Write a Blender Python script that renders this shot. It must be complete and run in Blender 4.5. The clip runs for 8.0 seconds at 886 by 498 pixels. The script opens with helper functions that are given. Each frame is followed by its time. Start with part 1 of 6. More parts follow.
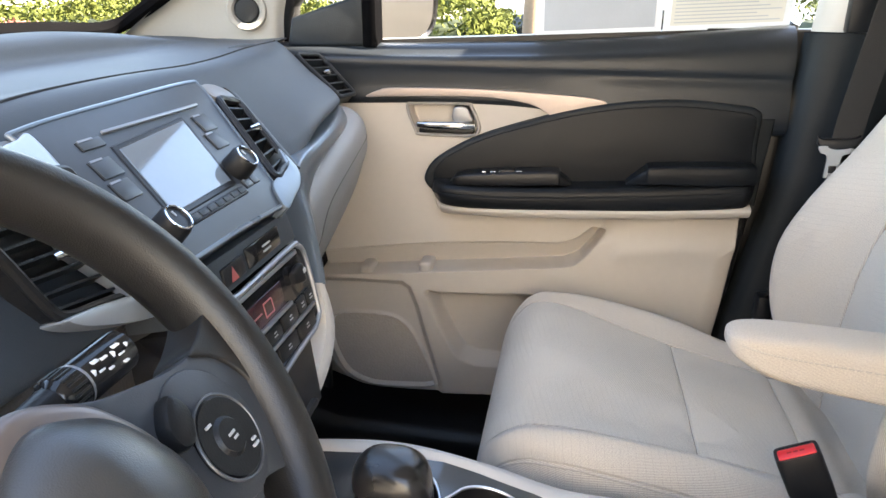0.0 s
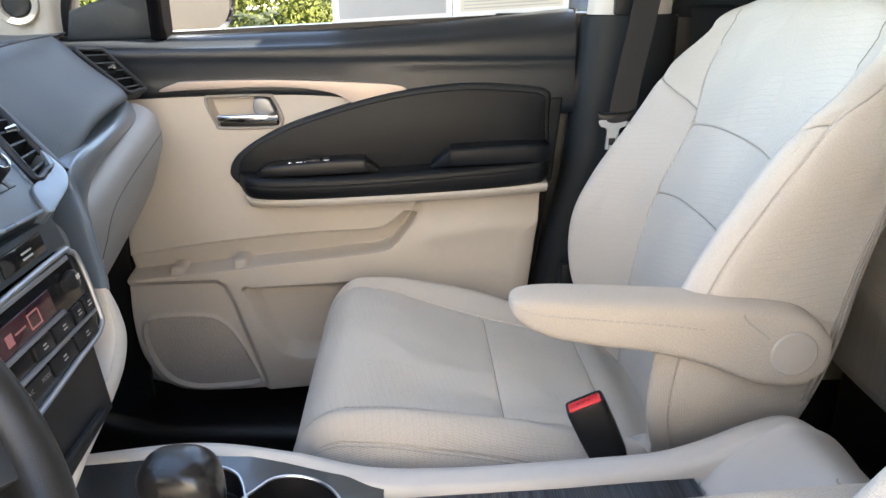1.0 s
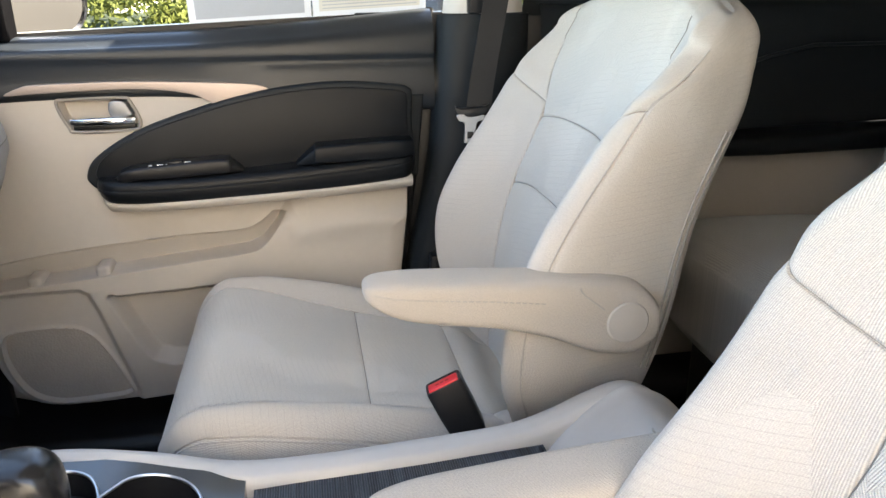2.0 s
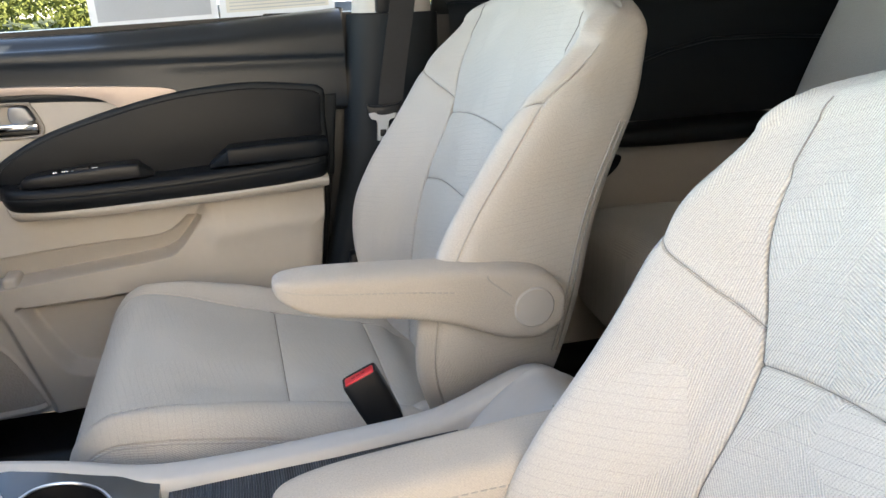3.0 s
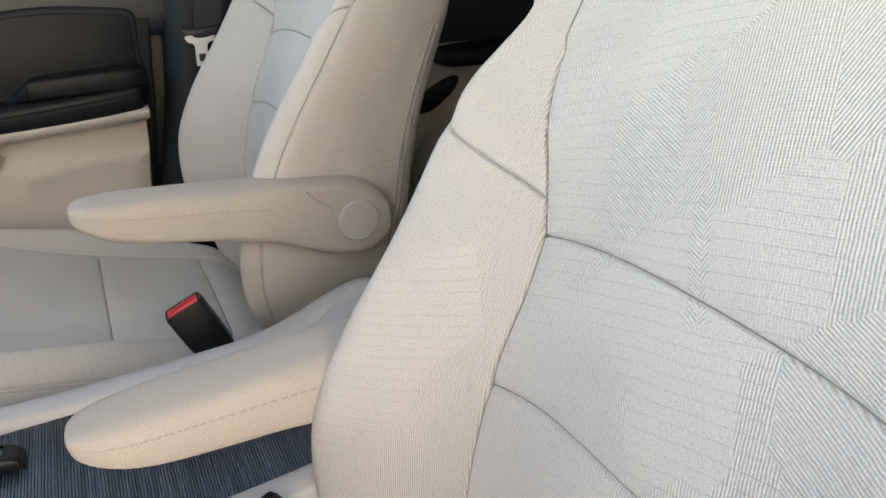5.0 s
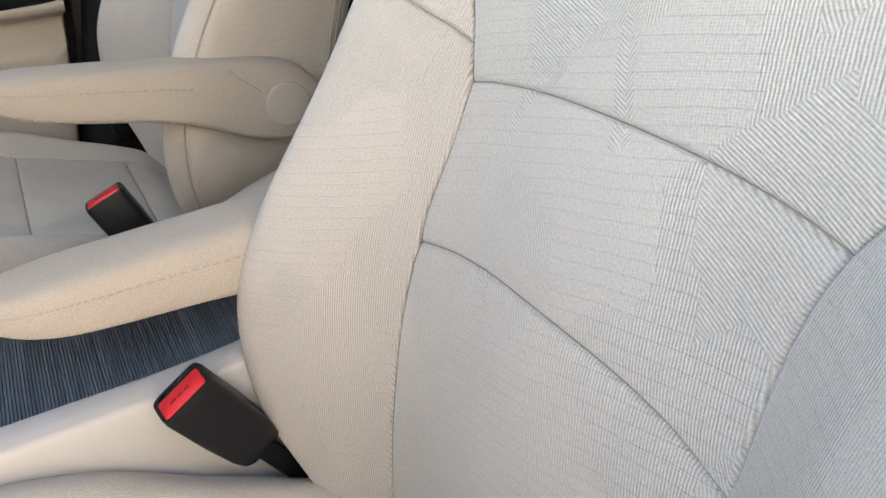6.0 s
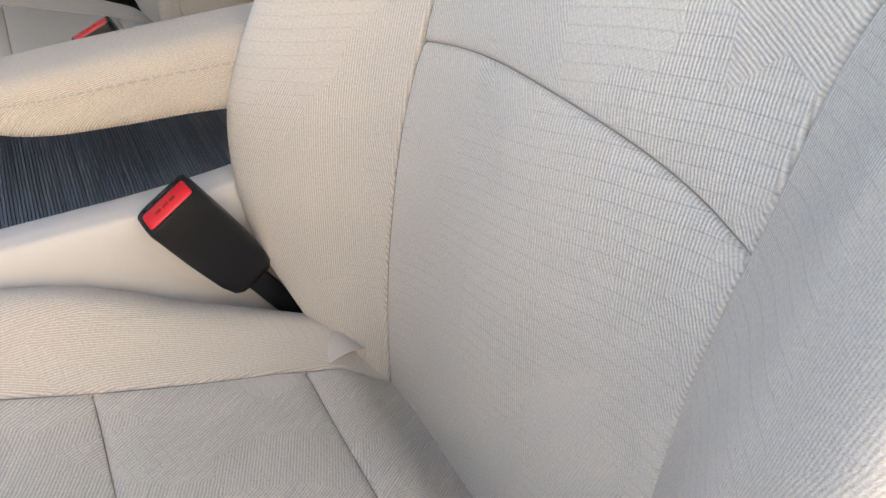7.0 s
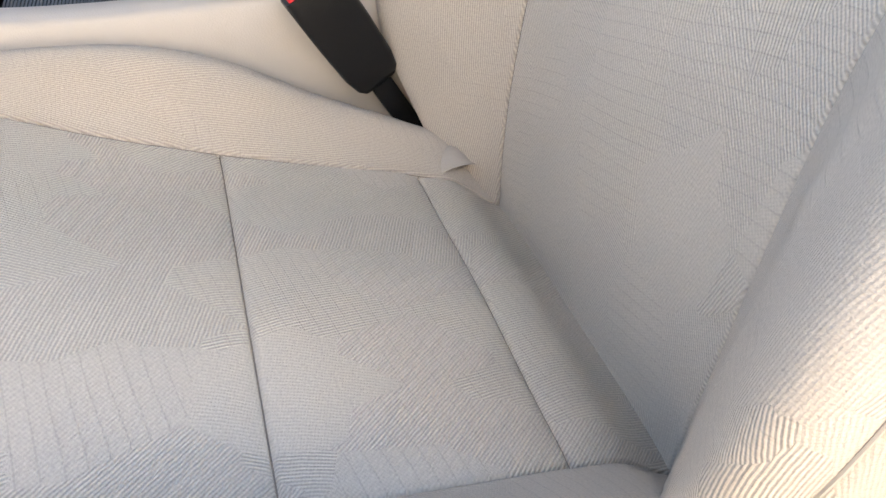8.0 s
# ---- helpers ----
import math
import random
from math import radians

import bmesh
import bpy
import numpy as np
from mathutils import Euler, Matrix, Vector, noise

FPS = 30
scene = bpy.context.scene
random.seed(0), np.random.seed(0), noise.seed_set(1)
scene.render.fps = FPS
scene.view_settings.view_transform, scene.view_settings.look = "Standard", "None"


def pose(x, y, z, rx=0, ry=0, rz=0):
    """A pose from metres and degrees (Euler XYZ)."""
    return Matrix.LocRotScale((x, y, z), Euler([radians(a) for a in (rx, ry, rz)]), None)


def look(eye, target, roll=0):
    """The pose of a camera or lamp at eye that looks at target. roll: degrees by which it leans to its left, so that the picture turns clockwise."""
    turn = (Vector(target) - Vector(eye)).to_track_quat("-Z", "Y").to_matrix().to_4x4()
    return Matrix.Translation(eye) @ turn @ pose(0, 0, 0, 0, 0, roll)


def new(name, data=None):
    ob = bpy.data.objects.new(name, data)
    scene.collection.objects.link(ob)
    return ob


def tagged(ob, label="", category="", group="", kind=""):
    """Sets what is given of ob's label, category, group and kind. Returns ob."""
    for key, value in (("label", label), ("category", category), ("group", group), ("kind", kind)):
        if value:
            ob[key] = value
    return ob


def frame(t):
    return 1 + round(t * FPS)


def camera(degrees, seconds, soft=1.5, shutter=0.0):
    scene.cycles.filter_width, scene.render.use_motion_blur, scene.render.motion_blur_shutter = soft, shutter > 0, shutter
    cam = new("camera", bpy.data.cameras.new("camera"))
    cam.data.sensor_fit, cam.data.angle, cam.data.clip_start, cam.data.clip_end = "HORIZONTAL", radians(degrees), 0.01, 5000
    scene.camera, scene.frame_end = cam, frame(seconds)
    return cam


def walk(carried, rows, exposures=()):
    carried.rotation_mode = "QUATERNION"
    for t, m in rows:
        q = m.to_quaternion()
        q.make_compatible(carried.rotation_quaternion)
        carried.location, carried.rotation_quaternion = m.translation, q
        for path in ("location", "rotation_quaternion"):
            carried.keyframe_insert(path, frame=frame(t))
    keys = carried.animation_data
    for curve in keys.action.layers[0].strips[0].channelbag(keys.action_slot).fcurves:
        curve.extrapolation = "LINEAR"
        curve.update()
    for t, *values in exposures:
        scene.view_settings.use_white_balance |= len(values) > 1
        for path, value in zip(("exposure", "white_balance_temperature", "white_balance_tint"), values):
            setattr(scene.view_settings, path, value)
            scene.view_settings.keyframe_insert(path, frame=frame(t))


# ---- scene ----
cam = camera(61.4, 8.0)
METRES, EYE, TILT, LEAN, TURN = 0.52, 0.93, -19.0, 0.0, 10.0
ROWS = [
    (0.0, 0.0, 0.0, 0.0, 0.0, 0.0, -0.0),
    (0.5, 0.0709, -0.0161, -0.0044, -6.43, -0.73, 2.67),
    (1.0, 0.1219, -0.0357, -0.0155, -11.49, -1.21, 4.56),
    (1.5, 0.1721, -0.0764, -0.0367, -15.82, -1.55, 5.95),
    (3.0, 0.2452, -0.172, -0.0846, -24.41, -2.37, 9.28),
    (3.5, 0.272, -0.1829, -0.0964, -26.72, -3.16, 10.3),
    (4.0, 0.3052, -0.1958, -0.1191, -29.1, -4.35, 11.22),
    (4.5, 0.3321, -0.1989, -0.1512, -31.62, -6.05, 12.04),
    (6.0, 0.3667, -0.192, -0.3098, -38.35, -14.26, 12.66),
    (6.5, 0.3592, -0.1704, -0.3955, -38.88, -17.49, 12.08),
    (7.0, 0.3544, -0.1577, -0.4721, -37.48, -19.93, 10.85),
    (7.5, 0.3339, -0.1566, -0.5722, -33.43, -21.5, 9.05),
    (8.0, 0.2804, -0.1973, -0.6708, -27.08, -21.98, 7.0),
]
walk(cam, [(t, pose(-0.02, -0.556, EYE, TILT, LEAN, TURN) @ pose(METRES * x, METRES * y, METRES * z, 90 + pitch, roll, yaw)) for t, x, y, z, yaw, pitch, roll in ROWS], exposures=[(0.0, 3.95, 7400, 10), (1.5, 3.85, 7250, 9), (3.0, 3.6, 7250, 8), (4.5, 3.3, 7500, 8), (6.0, 3.32, 7600, 9), (7.0, 3.38, 7600, 10), (8.0, 3.38, 7700, 11)])

from mathutils.bvhtree import BVHTree

# ---------------------------------------------------------------- world and light
world = bpy.data.worlds.new("world")
scene.world = world
world.use_nodes = True
wn, wl = world.node_tree.nodes, world.node_tree.links
sky = wn.new("ShaderNodeTexSky")
sky.sky_type, sky.sun_disc = "NISHITA", False
sky.sun_elevation, sky.sun_rotation = radians(41), radians(90)
wl.new(sky.outputs[0], wn["Background"].inputs[0])
wn["Background"].inputs[1].default_value = 0.115
sun = new("sun", bpy.data.lights.new("sun", "SUN"))
sun.data.energy, sun.data.angle, sun.data.color = 5.0, radians(0.6), (1.0, 0.93, 0.83)
sun.matrix_world = look((1.3, -0.01, 1.15), (0, 0, 0))


# ---------------------------------------------------------------- materials
def mat(name, color, rough=0.5, metal=0.0, vary=0.12, scale=30.0, bump=0.0, bscale=900.0, coat=0.0, alpha=None, spec=0.5):
    """A principled material with two scales of variation and a fine relief."""
    m = bpy.data.materials.new(name)
    m.use_nodes = True
    n, l = m.node_tree.nodes, m.node_tree.links
    b = n["Principled BSDF"]
    b.inputs["Metallic"].default_value = metal
    b.inputs["Coat Weight"].default_value = coat
    b.inputs["Specular IOR Level"].default_value = spec
    co = n.new("ShaderNodeTexCoord")
    a, c = n.new("ShaderNodeTexNoise"), n.new("ShaderNodeTexNoise")
    a.inputs["Scale"].default_value, a.inputs["Detail"].default_value = scale * 0.25, 4
    c.inputs["Scale"].default_value, c.inputs["Detail"].default_value = scale * 6, 3
    for t in (a, c):
        l.new(co.outputs["Object"], t.inputs["Vector"])
    mix = n.new("ShaderNodeMath")
    mix.operation = "MULTIPLY_ADD"
    mix.inputs[1].default_value = 0.45
    l.new(c.outputs[0], mix.inputs[0])
    l.new(a.outputs[0], mix.inputs[2])
    ramp = n.new("ShaderNodeMapRange")
    ramp.inputs["From Min"].default_value, ramp.inputs["From Max"].default_value = 0.4, 1.05
    ramp.inputs["To Min"].default_value, ramp.inputs["To Max"].default_value = 1 - vary, 1 + vary
    l.new(mix.outputs[0], ramp.inputs[0])
    mul = n.new("ShaderNodeVectorMath")
    mul.operation = "SCALE"
    mul.inputs[0].default_value = color
    l.new(ramp.outputs[0], mul.inputs["Scale"])
    l.new(mul.outputs[0], b.inputs["Base Color"])
    rr = n.new("ShaderNodeMapRange")
    rr.inputs["To Min"].default_value, rr.inputs["To Max"].default_value = max(rough - 0.08, 0.02), min(rough + 0.08, 1)
    l.new(a.outputs[0], rr.inputs[0])
    l.new(rr.outputs[0], b.inputs["Roughness"])
    if bump:
        v = n.new("ShaderNodeTexVoronoi")
        v.inputs["Scale"].default_value = bscale
        l.new(co.outputs["Object"], v.inputs["Vector"])
        u = n.new("ShaderNodeBump")
        u.inputs["Strength"].default_value, u.inputs["Distance"].default_value = bump, 0.0006
        l.new(v.outputs["Distance"], u.inputs["Height"])
        l.new(u.outputs[0], b.inputs["Normal"])
    return m


def cloth(name, color, pitch=0.0023, strength=0.45, shard=17.0, stripe=0.0088, lean=0.25, first=0.35, spread=0.62, tone=0.17, mark=0.15):
    """Ribbed woven cloth: shards of different rib directions over the cloth's own flat coordinates in metres."""
    m = bpy.data.materials.new(name)
    m.use_nodes = True
    n, l = m.node_tree.nodes, m.node_tree.links
    b = n["Principled BSDF"]
    b.inputs["Roughness"].default_value = 0.92
    b.inputs["Specular IOR Level"].default_value = 0.15
    b.inputs["Sheen Weight"].default_value = 0.12
    b.inputs["Sheen Roughness"].default_value = 0.5
    uv = n.new("ShaderNodeUVMap")
    uv.uv_map = "flat"

    def node(kind, **kw):
        x = n.new(kind)
        for k, v in kw.items():
            x.inputs[k].default_value = v
        return x

    def math_node(op, a, c=None, d=None):
        x = n.new("ShaderNodeMath")
        x.operation = op
        for i, s in enumerate((a, c, d)):
            if s is None:
                continue
            if isinstance(s, (int, float)):
                x.inputs[i].default_value = s
            else:
                l.new(s, x.inputs[i])
        return x.outputs[0]

    # shards: two sets of crossing slanted bands cut the cloth into polygons
    sx = n.new("ShaderNodeSeparateXYZ")
    l.new(uv.outputs[0], sx.inputs[0])
    wob = node("ShaderNodeTexNoise", Scale=9.0, Detail=1.0)
    l.new(uv.outputs[0], wob.inputs["Vector"])
    mp = node("ShaderNodeMapping", Scale=(shard, shard * 0.55, 1), Rotation=(0, 0, 0.6))
    l.new(uv.outputs[0], mp.inputs[0])
    vor = node("ShaderNodeTexVoronoi", Scale=1.0, Randomness=1.0)
    vor.distance = "CHEBYCHEV"
    l.new(mp.outputs[0], vor.inputs["Vector"])
    sp = n.new("ShaderNodeSeparateColor")
    l.new(vor.outputs["Color"], sp.inputs[0])
    pick = math_node("FLOOR", math_node("MULTIPLY", sp.outputs[0], 3.999))
    ang = math_node("MULTIPLY_ADD", pick, spread, first)
    ca, sa = math_node("COSINE", ang), math_node("SINE", ang)
    along = math_node("ADD", math_node("MULTIPLY", sx.outputs[0], ca), math_node("MULTIPLY", sx.outputs[1], sa))
    across = math_node("SUBTRACT", math_node("MULTIPLY", sx.outputs[1], ca), math_node("MULTIPLY", sx.outputs[0], sa))
    jit = node("ShaderNodeTexNoise", Scale=150.0, Detail=2.0)
    l.new(uv.outputs[0], jit.inputs["Vector"])
    w = math_node("MULTIPLY_ADD", jit.outputs[0], pitch * 0.45, math_node("MULTIPLY_ADD", wob.outputs[0], 0.0012, across))
    rib = math_node("SINE", math_node("MULTIPLY", w, 2 * math.pi / pitch))
    knot = math_node("SINE", math_node("MULTIPLY", along, 2 * math.pi / (pitch * 0.8)))
    # plain shards show hardly any rib
    bold = math_node("MULTIPLY_ADD", math_node("GREATER_THAN", sp.outputs[2], 0.32), 0.75, 0.25)
    rib = math_node("MULTIPLY", rib, bold)
    # thin dark pinstripes, unevenly spaced
    pin = math_node("ADD", math_node("MULTIPLY", sx.outputs[0], math.sin(lean)), math_node("MULTIPLY", sx.outputs[1], math.cos(lean)))
    pin = math_node("MULTIPLY_ADD", wob.outputs[0], 0.010, pin)
    tri = math_node("ABSOLUTE", math_node("SUBTRACT", math_node("FRACT", math_node("DIVIDE", pin, stripe)), 0.5))
    line = math_node("MULTIPLY", math_node("SUBTRACT", 1.0, math_node("MINIMUM", math_node("MULTIPLY", tri, 14.0), 1.0)), math_node("GREATER_THAN", sp.outputs[1], 0.25))
    fuzz = node("ShaderNodeTexNoise", Scale=1500.0, Detail=2.0)
    l.new(uv.outputs[0], fuzz.inputs["Vector"])
    thread = math_node("MULTIPLY_ADD", knot, 0.1, rib)
    height = math_node("MULTIPLY_ADD", fuzz.outputs[0], 1.2, math_node("SUBTRACT", thread, math_node("MULTIPLY", line, mark * 8)))
    bp = node("ShaderNodeBump", Strength=strength, Distance=0.0011)
    l.new(height, bp.inputs["Height"])
    l.new(bp.outputs[0], b.inputs["Normal"])
    # colour: rib shading added as tone, heather yarn, shards slightly lighter or darker, faint stains
    stain = node("ShaderNodeTexNoise", Scale=7.0, Detail=5.0)
    l.new(uv.outputs[0], stain.inputs["Vector"])
    mottle = node("ShaderNodeTexNoise", Scale=560.0, Detail=3.0)
    l.new(uv.outputs[0], mottle.inputs["Vector"])
    f = math_node("MULTIPLY_ADD", rib, tone, 1.0)
    f = math_node("SUBTRACT", f, math_node("MULTIPLY", line, mark))
    f = math_node("MULTIPLY_ADD", knot, 0.03, f)
    f = math_node("ADD", f, math_node("MULTIPLY_ADD", stain.outputs[0], 0.16, -0.08))
    f = math_node("ADD", f, math_node("MULTIPLY_ADD", mottle.outputs[0], 0.50, -0.25))
    f = math_node("ADD", f, math_node("MULTIPLY_ADD", sp.outputs[1], 0.03, -0.015))
    sc = n.new("ShaderNodeVectorMath")
    sc.operation = "SCALE"
    sc.inputs[0].default_value = color
    l.new(f, sc.inputs["Scale"])
    l.new(sc.outputs[0], b.inputs["Base Color"])
    return m


def glass(name, tint):
    m = bpy.data.materials.new(name)
    m.use_nodes = True
    n, l = m.node_tree.nodes, m.node_tree.links
    b = n["Principled BSDF"]
    b.inputs["Transmission Weight"].default_value = 1.0
    b.inputs["Roughness"].default_value = 0.0
    b.inputs["IOR"].default_value = 1.003
    b.inputs["Base Color"].default_value = tint
    return m


CLOTH = cloth("seat_cloth", (0.543, 0.503, 0.447), pitch=0.0021, strength=0.50, tone=0.155, spread=0.5, mark=0.11)
# Same cloth as the centre; its warmer, darker tone stands for warm bounced light.
CLOTH_WARM_LIT = cloth("seat_cloth_warm_lit", (0.510, 0.464, 0.412), pitch=0.0018, strength=0.42, shard=14.0, stripe=0.0095, lean=0.1, first=1.3, spread=0.2, tone=0.155, mark=0.10)
CLOTH_ARM = cloth("armrest_cloth", (0.52, 0.46, 0.395), pitch=0.0015, strength=0.5, shard=6.0, first=0.2, spread=0.15, tone=0.16, mark=0.0)
# Front seat cloth again, darkened in colour for the dim light behind.
CLOTH_REAR_DIM = cloth("rear_seat_cloth_dim", (0.44, 0.42, 0.39), strength=0.25, tone=0.08, mark=0.05)
THREAD = mat("thread", (0.42, 0.39, 0.35), 0.9)
# Dark tubes in the seams stand for crease shade; also the zip's slit.
SEAM_ZIP_SHADE = mat("seam_zip_shade", (0.24, 0.215, 0.19), 0.95)
FLAP = mat("smooth_grey_fabric", (0.42, 0.39, 0.355), 0.75, bump=0.3, bscale=900, vary=0.08)
ZIP = mat("zip_tape", (0.30, 0.28, 0.26), 0.8)
BEIGE = mat("beige_plastic", (0.47, 0.425, 0.375), 0.55, bump=0.25, bscale=700, vary=0.05, scale=12)
BEIGE_LT = mat("light_beige_plastic", (0.52, 0.49, 0.46), 0.5, bump=0.2, bscale=800, vary=0.05, scale=12)
GREY_BEIGE = mat("grey_dash_plastic", (0.185, 0.183, 0.182), 0.5, bump=0.25, bscale=700, vary=0.05, scale=12)
DARK = mat("charcoal_plastic", (0.012, 0.0145, 0.0170), 0.48, bump=0.35, bscale=650, vary=0.12, scale=15, spec=0.22)
WHITE_DIM = mat("dim_print", (0.42, 0.42, 0.42), 0.5, vary=0.05)
DASH = mat("dash_plastic", (0.028, 0.0365, 0.0455), 0.6, bump=0.3, bscale=650, vary=0.08, scale=15)
LEATHER = mat("black_vinyl", (0.0058, 0.0070, 0.0088), 0.42, bump=0.3, bscale=800, vary=0.15, scale=20, spec=0.22)
WHEEL = mat("wheel_rim_vinyl", (0.0135, 0.0125, 0.0120), 0.40, bump=0.2, bscale=1100, vary=0.2, scale=18, spec=0.5)
BLACK = mat("black_plastic", (0.010, 0.010, 0.011), 0.38, bump=0.15, vary=0.15, spec=0.3)
GLOSS = mat("gloss_black", (0.010, 0.010, 0.011), 0.12, vary=0.1)
CARPET = mat("black_carpet", (0.010, 0.010, 0.011), 0.95, bump=1.0, bscale=500, vary=0.4)
SILVER = mat("silver_paint", (0.26, 0.265, 0.28), 0.4, metal=0.6, vary=0.04)
TRIM_DARK = mat("smooth_charcoal_trim", (0.013, 0.0158, 0.0195), 0.36, bump=0.25, bscale=650, vary=0.1, scale=15, spec=0.4)
HUB = mat("hub_vinyl", (0.034, 0.034, 0.034), 0.33, bump=0.2, bscale=1300, vary=0.15, scale=15, spec=0.7)
WING = mat("bright_satin_silver", (0.38, 0.405, 0.43), 0.3, metal=0.5, vary=0.04)
KNOB = mat("smooth_black_knob", (0.012, 0.011, 0.011), 0.25, vary=0.2)
BRONZE = mat("satin_champagne_trim", (0.36, 0.295, 0.262), 0.36, metal=0.45, vary=0.06)
CHROME = mat("chrome", (0.75, 0.75, 0.76), 0.1, metal=1.0, vary=0.04)
STEEL = mat("steel_tongue", (0.6, 0.6, 0.6), 0.28, metal=1.0, vary=0.06)
RED = mat("red_button", (0.72, 0.02, 0.03), 0.35, vary=0.08)
WEB = mat("belt_webbing", (0.019, 0.018, 0.0185), 0.8, bump=0.7, bscale=900, vary=0.2)
BEZEL = mat("taupe_bezel", (0.26, 0.235, 0.21), 0.45, vary=0.05)
SCREEN = mat("screen_glass", (0.16, 0.19, 0.22), 0.08, vary=0.03, coat=0.6)
WHITE = mat("white_print", (0.75, 0.75, 0.75), 0.5, vary=0.03)
GRILLE = mat("taupe_speaker_mesh", (0.41, 0.365, 0.32), 0.7, bump=1.0, bscale=260, vary=0.12, scale=40)
PILLAR = mat("grey_pillar_fabric", (0.27, 0.255, 0.23), 0.85, bump=0.3, bscale=800, vary=0.06)
CERAMIC = mat("black_ceramic_band", (0.003, 0.003, 0.0034), 0.9, vary=0.1, spec=0.0)
COLUMN = mat("grained_grey_vinyl", (0.060, 0.055, 0.050), 0.5, bump=0.5, bscale=420, vary=0.15, scale=15)
SPOKE = mat("satin_slate_plastic", (0.038, 0.041, 0.047), 0.36, bump=0.1, vary=0.1, spec=0.4)
PAPER = mat("paper", (0.72, 0.74, 0.78), 0.8, vary=0.04)
PAPER_GREY = mat("paper_print", (0.40, 0.42, 0.46), 0.8, vary=0.06, scale=60)
ROOF = mat("headliner", (0.45, 0.43, 0.40), 0.9, bump=0.4, bscale=700, vary=0.04)
GLASS = glass("window_glass", (0.76, 0.765, 0.76, 1))
SCREEN_GLASS = glass("windscreen_glass", (0.62, 0.63, 0.62, 1))
MIRROR = mat("mirror_glass", (0.66, 0.66, 0.66), 0.02, metal=1.0, vary=0.01)


# ---------------------------------------------------------------- mesh helpers
def part(name, bm, material, parent=None, label="", smooth=True):
    """One mesh object from a bmesh, under parent."""
    me = bpy.data.meshes.new(name)
    bm.normal_update()
    bm.to_mesh(me)
    bm.free()
    if smooth:
        me.shade_smooth()
        me.set_sharp_from_angle(angle=radians(38))
    me.materials.append(material)
    ob = new(name, me)
    if parent is not None:
        ob.parent = parent
    if label:
        tagged(ob, label)
    return ob


def thing(name, label, category, group="", kind="", m=None):
    ob = new(name)
    ob.empty_display_size = 0.05
    if m is not None:
        ob.matrix_world = m
    return tagged(ob, label, category, group, kind)


def spline(pts, n, closed=False):
    """n points on a smooth curve through pts (Catmull-Rom)."""
    p = np.array(pts, float)
    k = len(p)
    out = []
    for t in (np.arange(n) / n * k if closed else np.linspace(0, k - 1, n)):
        i = int(min(t, k - 1 if closed else k - 2))
        f = t - i
        if closed:
            a, b, c, d = p[(i - 1) % k], p[i % k], p[(i + 1) % k], p[(i + 2) % k]
        else:
            b, c = p[i], p[i + 1]
            a = p[i - 1] if i > 0 else 2 * b - c
            d = p[i + 2] if i + 2 < k else 2 * c - b
        out.append(0.5 * (2 * b + (c - a) * f + (2 * a - 5 * b + 4 * c - d) * f * f + (3 * b - 3 * c + d - a) * f ** 3))
    return np.array(out)


def curve1(xs, ys):
    """A smooth function through the pairs xs, ys."""
    xs, ys = np.array(xs, float), np.array(ys, float)
    m = np.gradient(ys, xs)

    def f(x):
        x = np.clip(np.asarray(x, float), xs[0], xs[-1])
        i = np.clip(np.searchsorted(xs, x) - 1, 0, len(xs) - 2)
        h = xs[i + 1] - xs[i]
        t = (x - xs[i]) / h
        return ((2 * t ** 3 - 3 * t ** 2 + 1) * ys[i] + (t ** 3 - 2 * t ** 2 + t) * h * m[i]
                + (-2 * t ** 3 + 3 * t ** 2) * ys[i + 1] + (t ** 3 - t ** 2) * h * m[i + 1])
    return f


def sheet(P, rows=None, cols=None, uv=None, closed=False):
    """bmesh of a grid of points P[i, j]; with uv[i, j] its flat coordinates."""
    bm = bmesh.new()
    r, c = P.shape[:2]
    vs = [[bm.verts.new(P[i, j]) for j in range(c)] for i in range(r)]
    lay = bm.loops.layers.uv.new("flat") if uv is not None else None
    for i in range(r - 1):
        for j in range(c if closed else c - 1):
            k = (j + 1) % c
            ids = ((i, j), (i, k), (i + 1, k), (i + 1, j))
            f = bm.faces.new([vs[a][b] for a, b in ids])
            if lay:
                for lp, (a, b) in zip(f.loops, ids):
                    lp[lay].uv = uv[a, b]
    return bm


def tube(pts, radius, sides=10, closed=False, caps=True):
    """A bent bar through pts; radius one number or one a point."""
    p = np.array(pts, float)
    k = len(p)
    rad = np.broadcast_to(np.array(radius, float), (k,))
    bm = bmesh.new()
    rings = []
    up = Vector((0.13, 0.21, 0.97)).normalized()
    for i in range(k):
        a = p[(i - 1) % k] if closed or i else p[i]
        b = p[(i + 1) % k] if closed or i < k - 1 else p[i]
        d = Vector([float(q) for q in b - a]).normalized()
        s = d.cross(up)
        s = s.normalized() if s.length > 1e-4 else Vector((1, 0, 0))
        u = s.cross(d)
        rings.append([bm.verts.new(Vector([float(q) for q in p[i]]) + float(rad[i]) * (math.cos(q) * s + math.sin(q) * u))
                      for q in (2 * math.pi * j / sides for j in range(sides))])
    for i in range(k if closed else k - 1):
        A, B = rings[i], rings[(i + 1) % k]
        for j in range(sides):
            bm.faces.new((A[j], A[(j + 1) % sides], B[(j + 1) % sides], B[j]))
    if caps and not closed:
        bm.faces.new(rings[0])
        bm.faces.new(rings[-1][::-1])
    bmesh.ops.recalc_face_normals(bm, faces=bm.faces)
    return bm


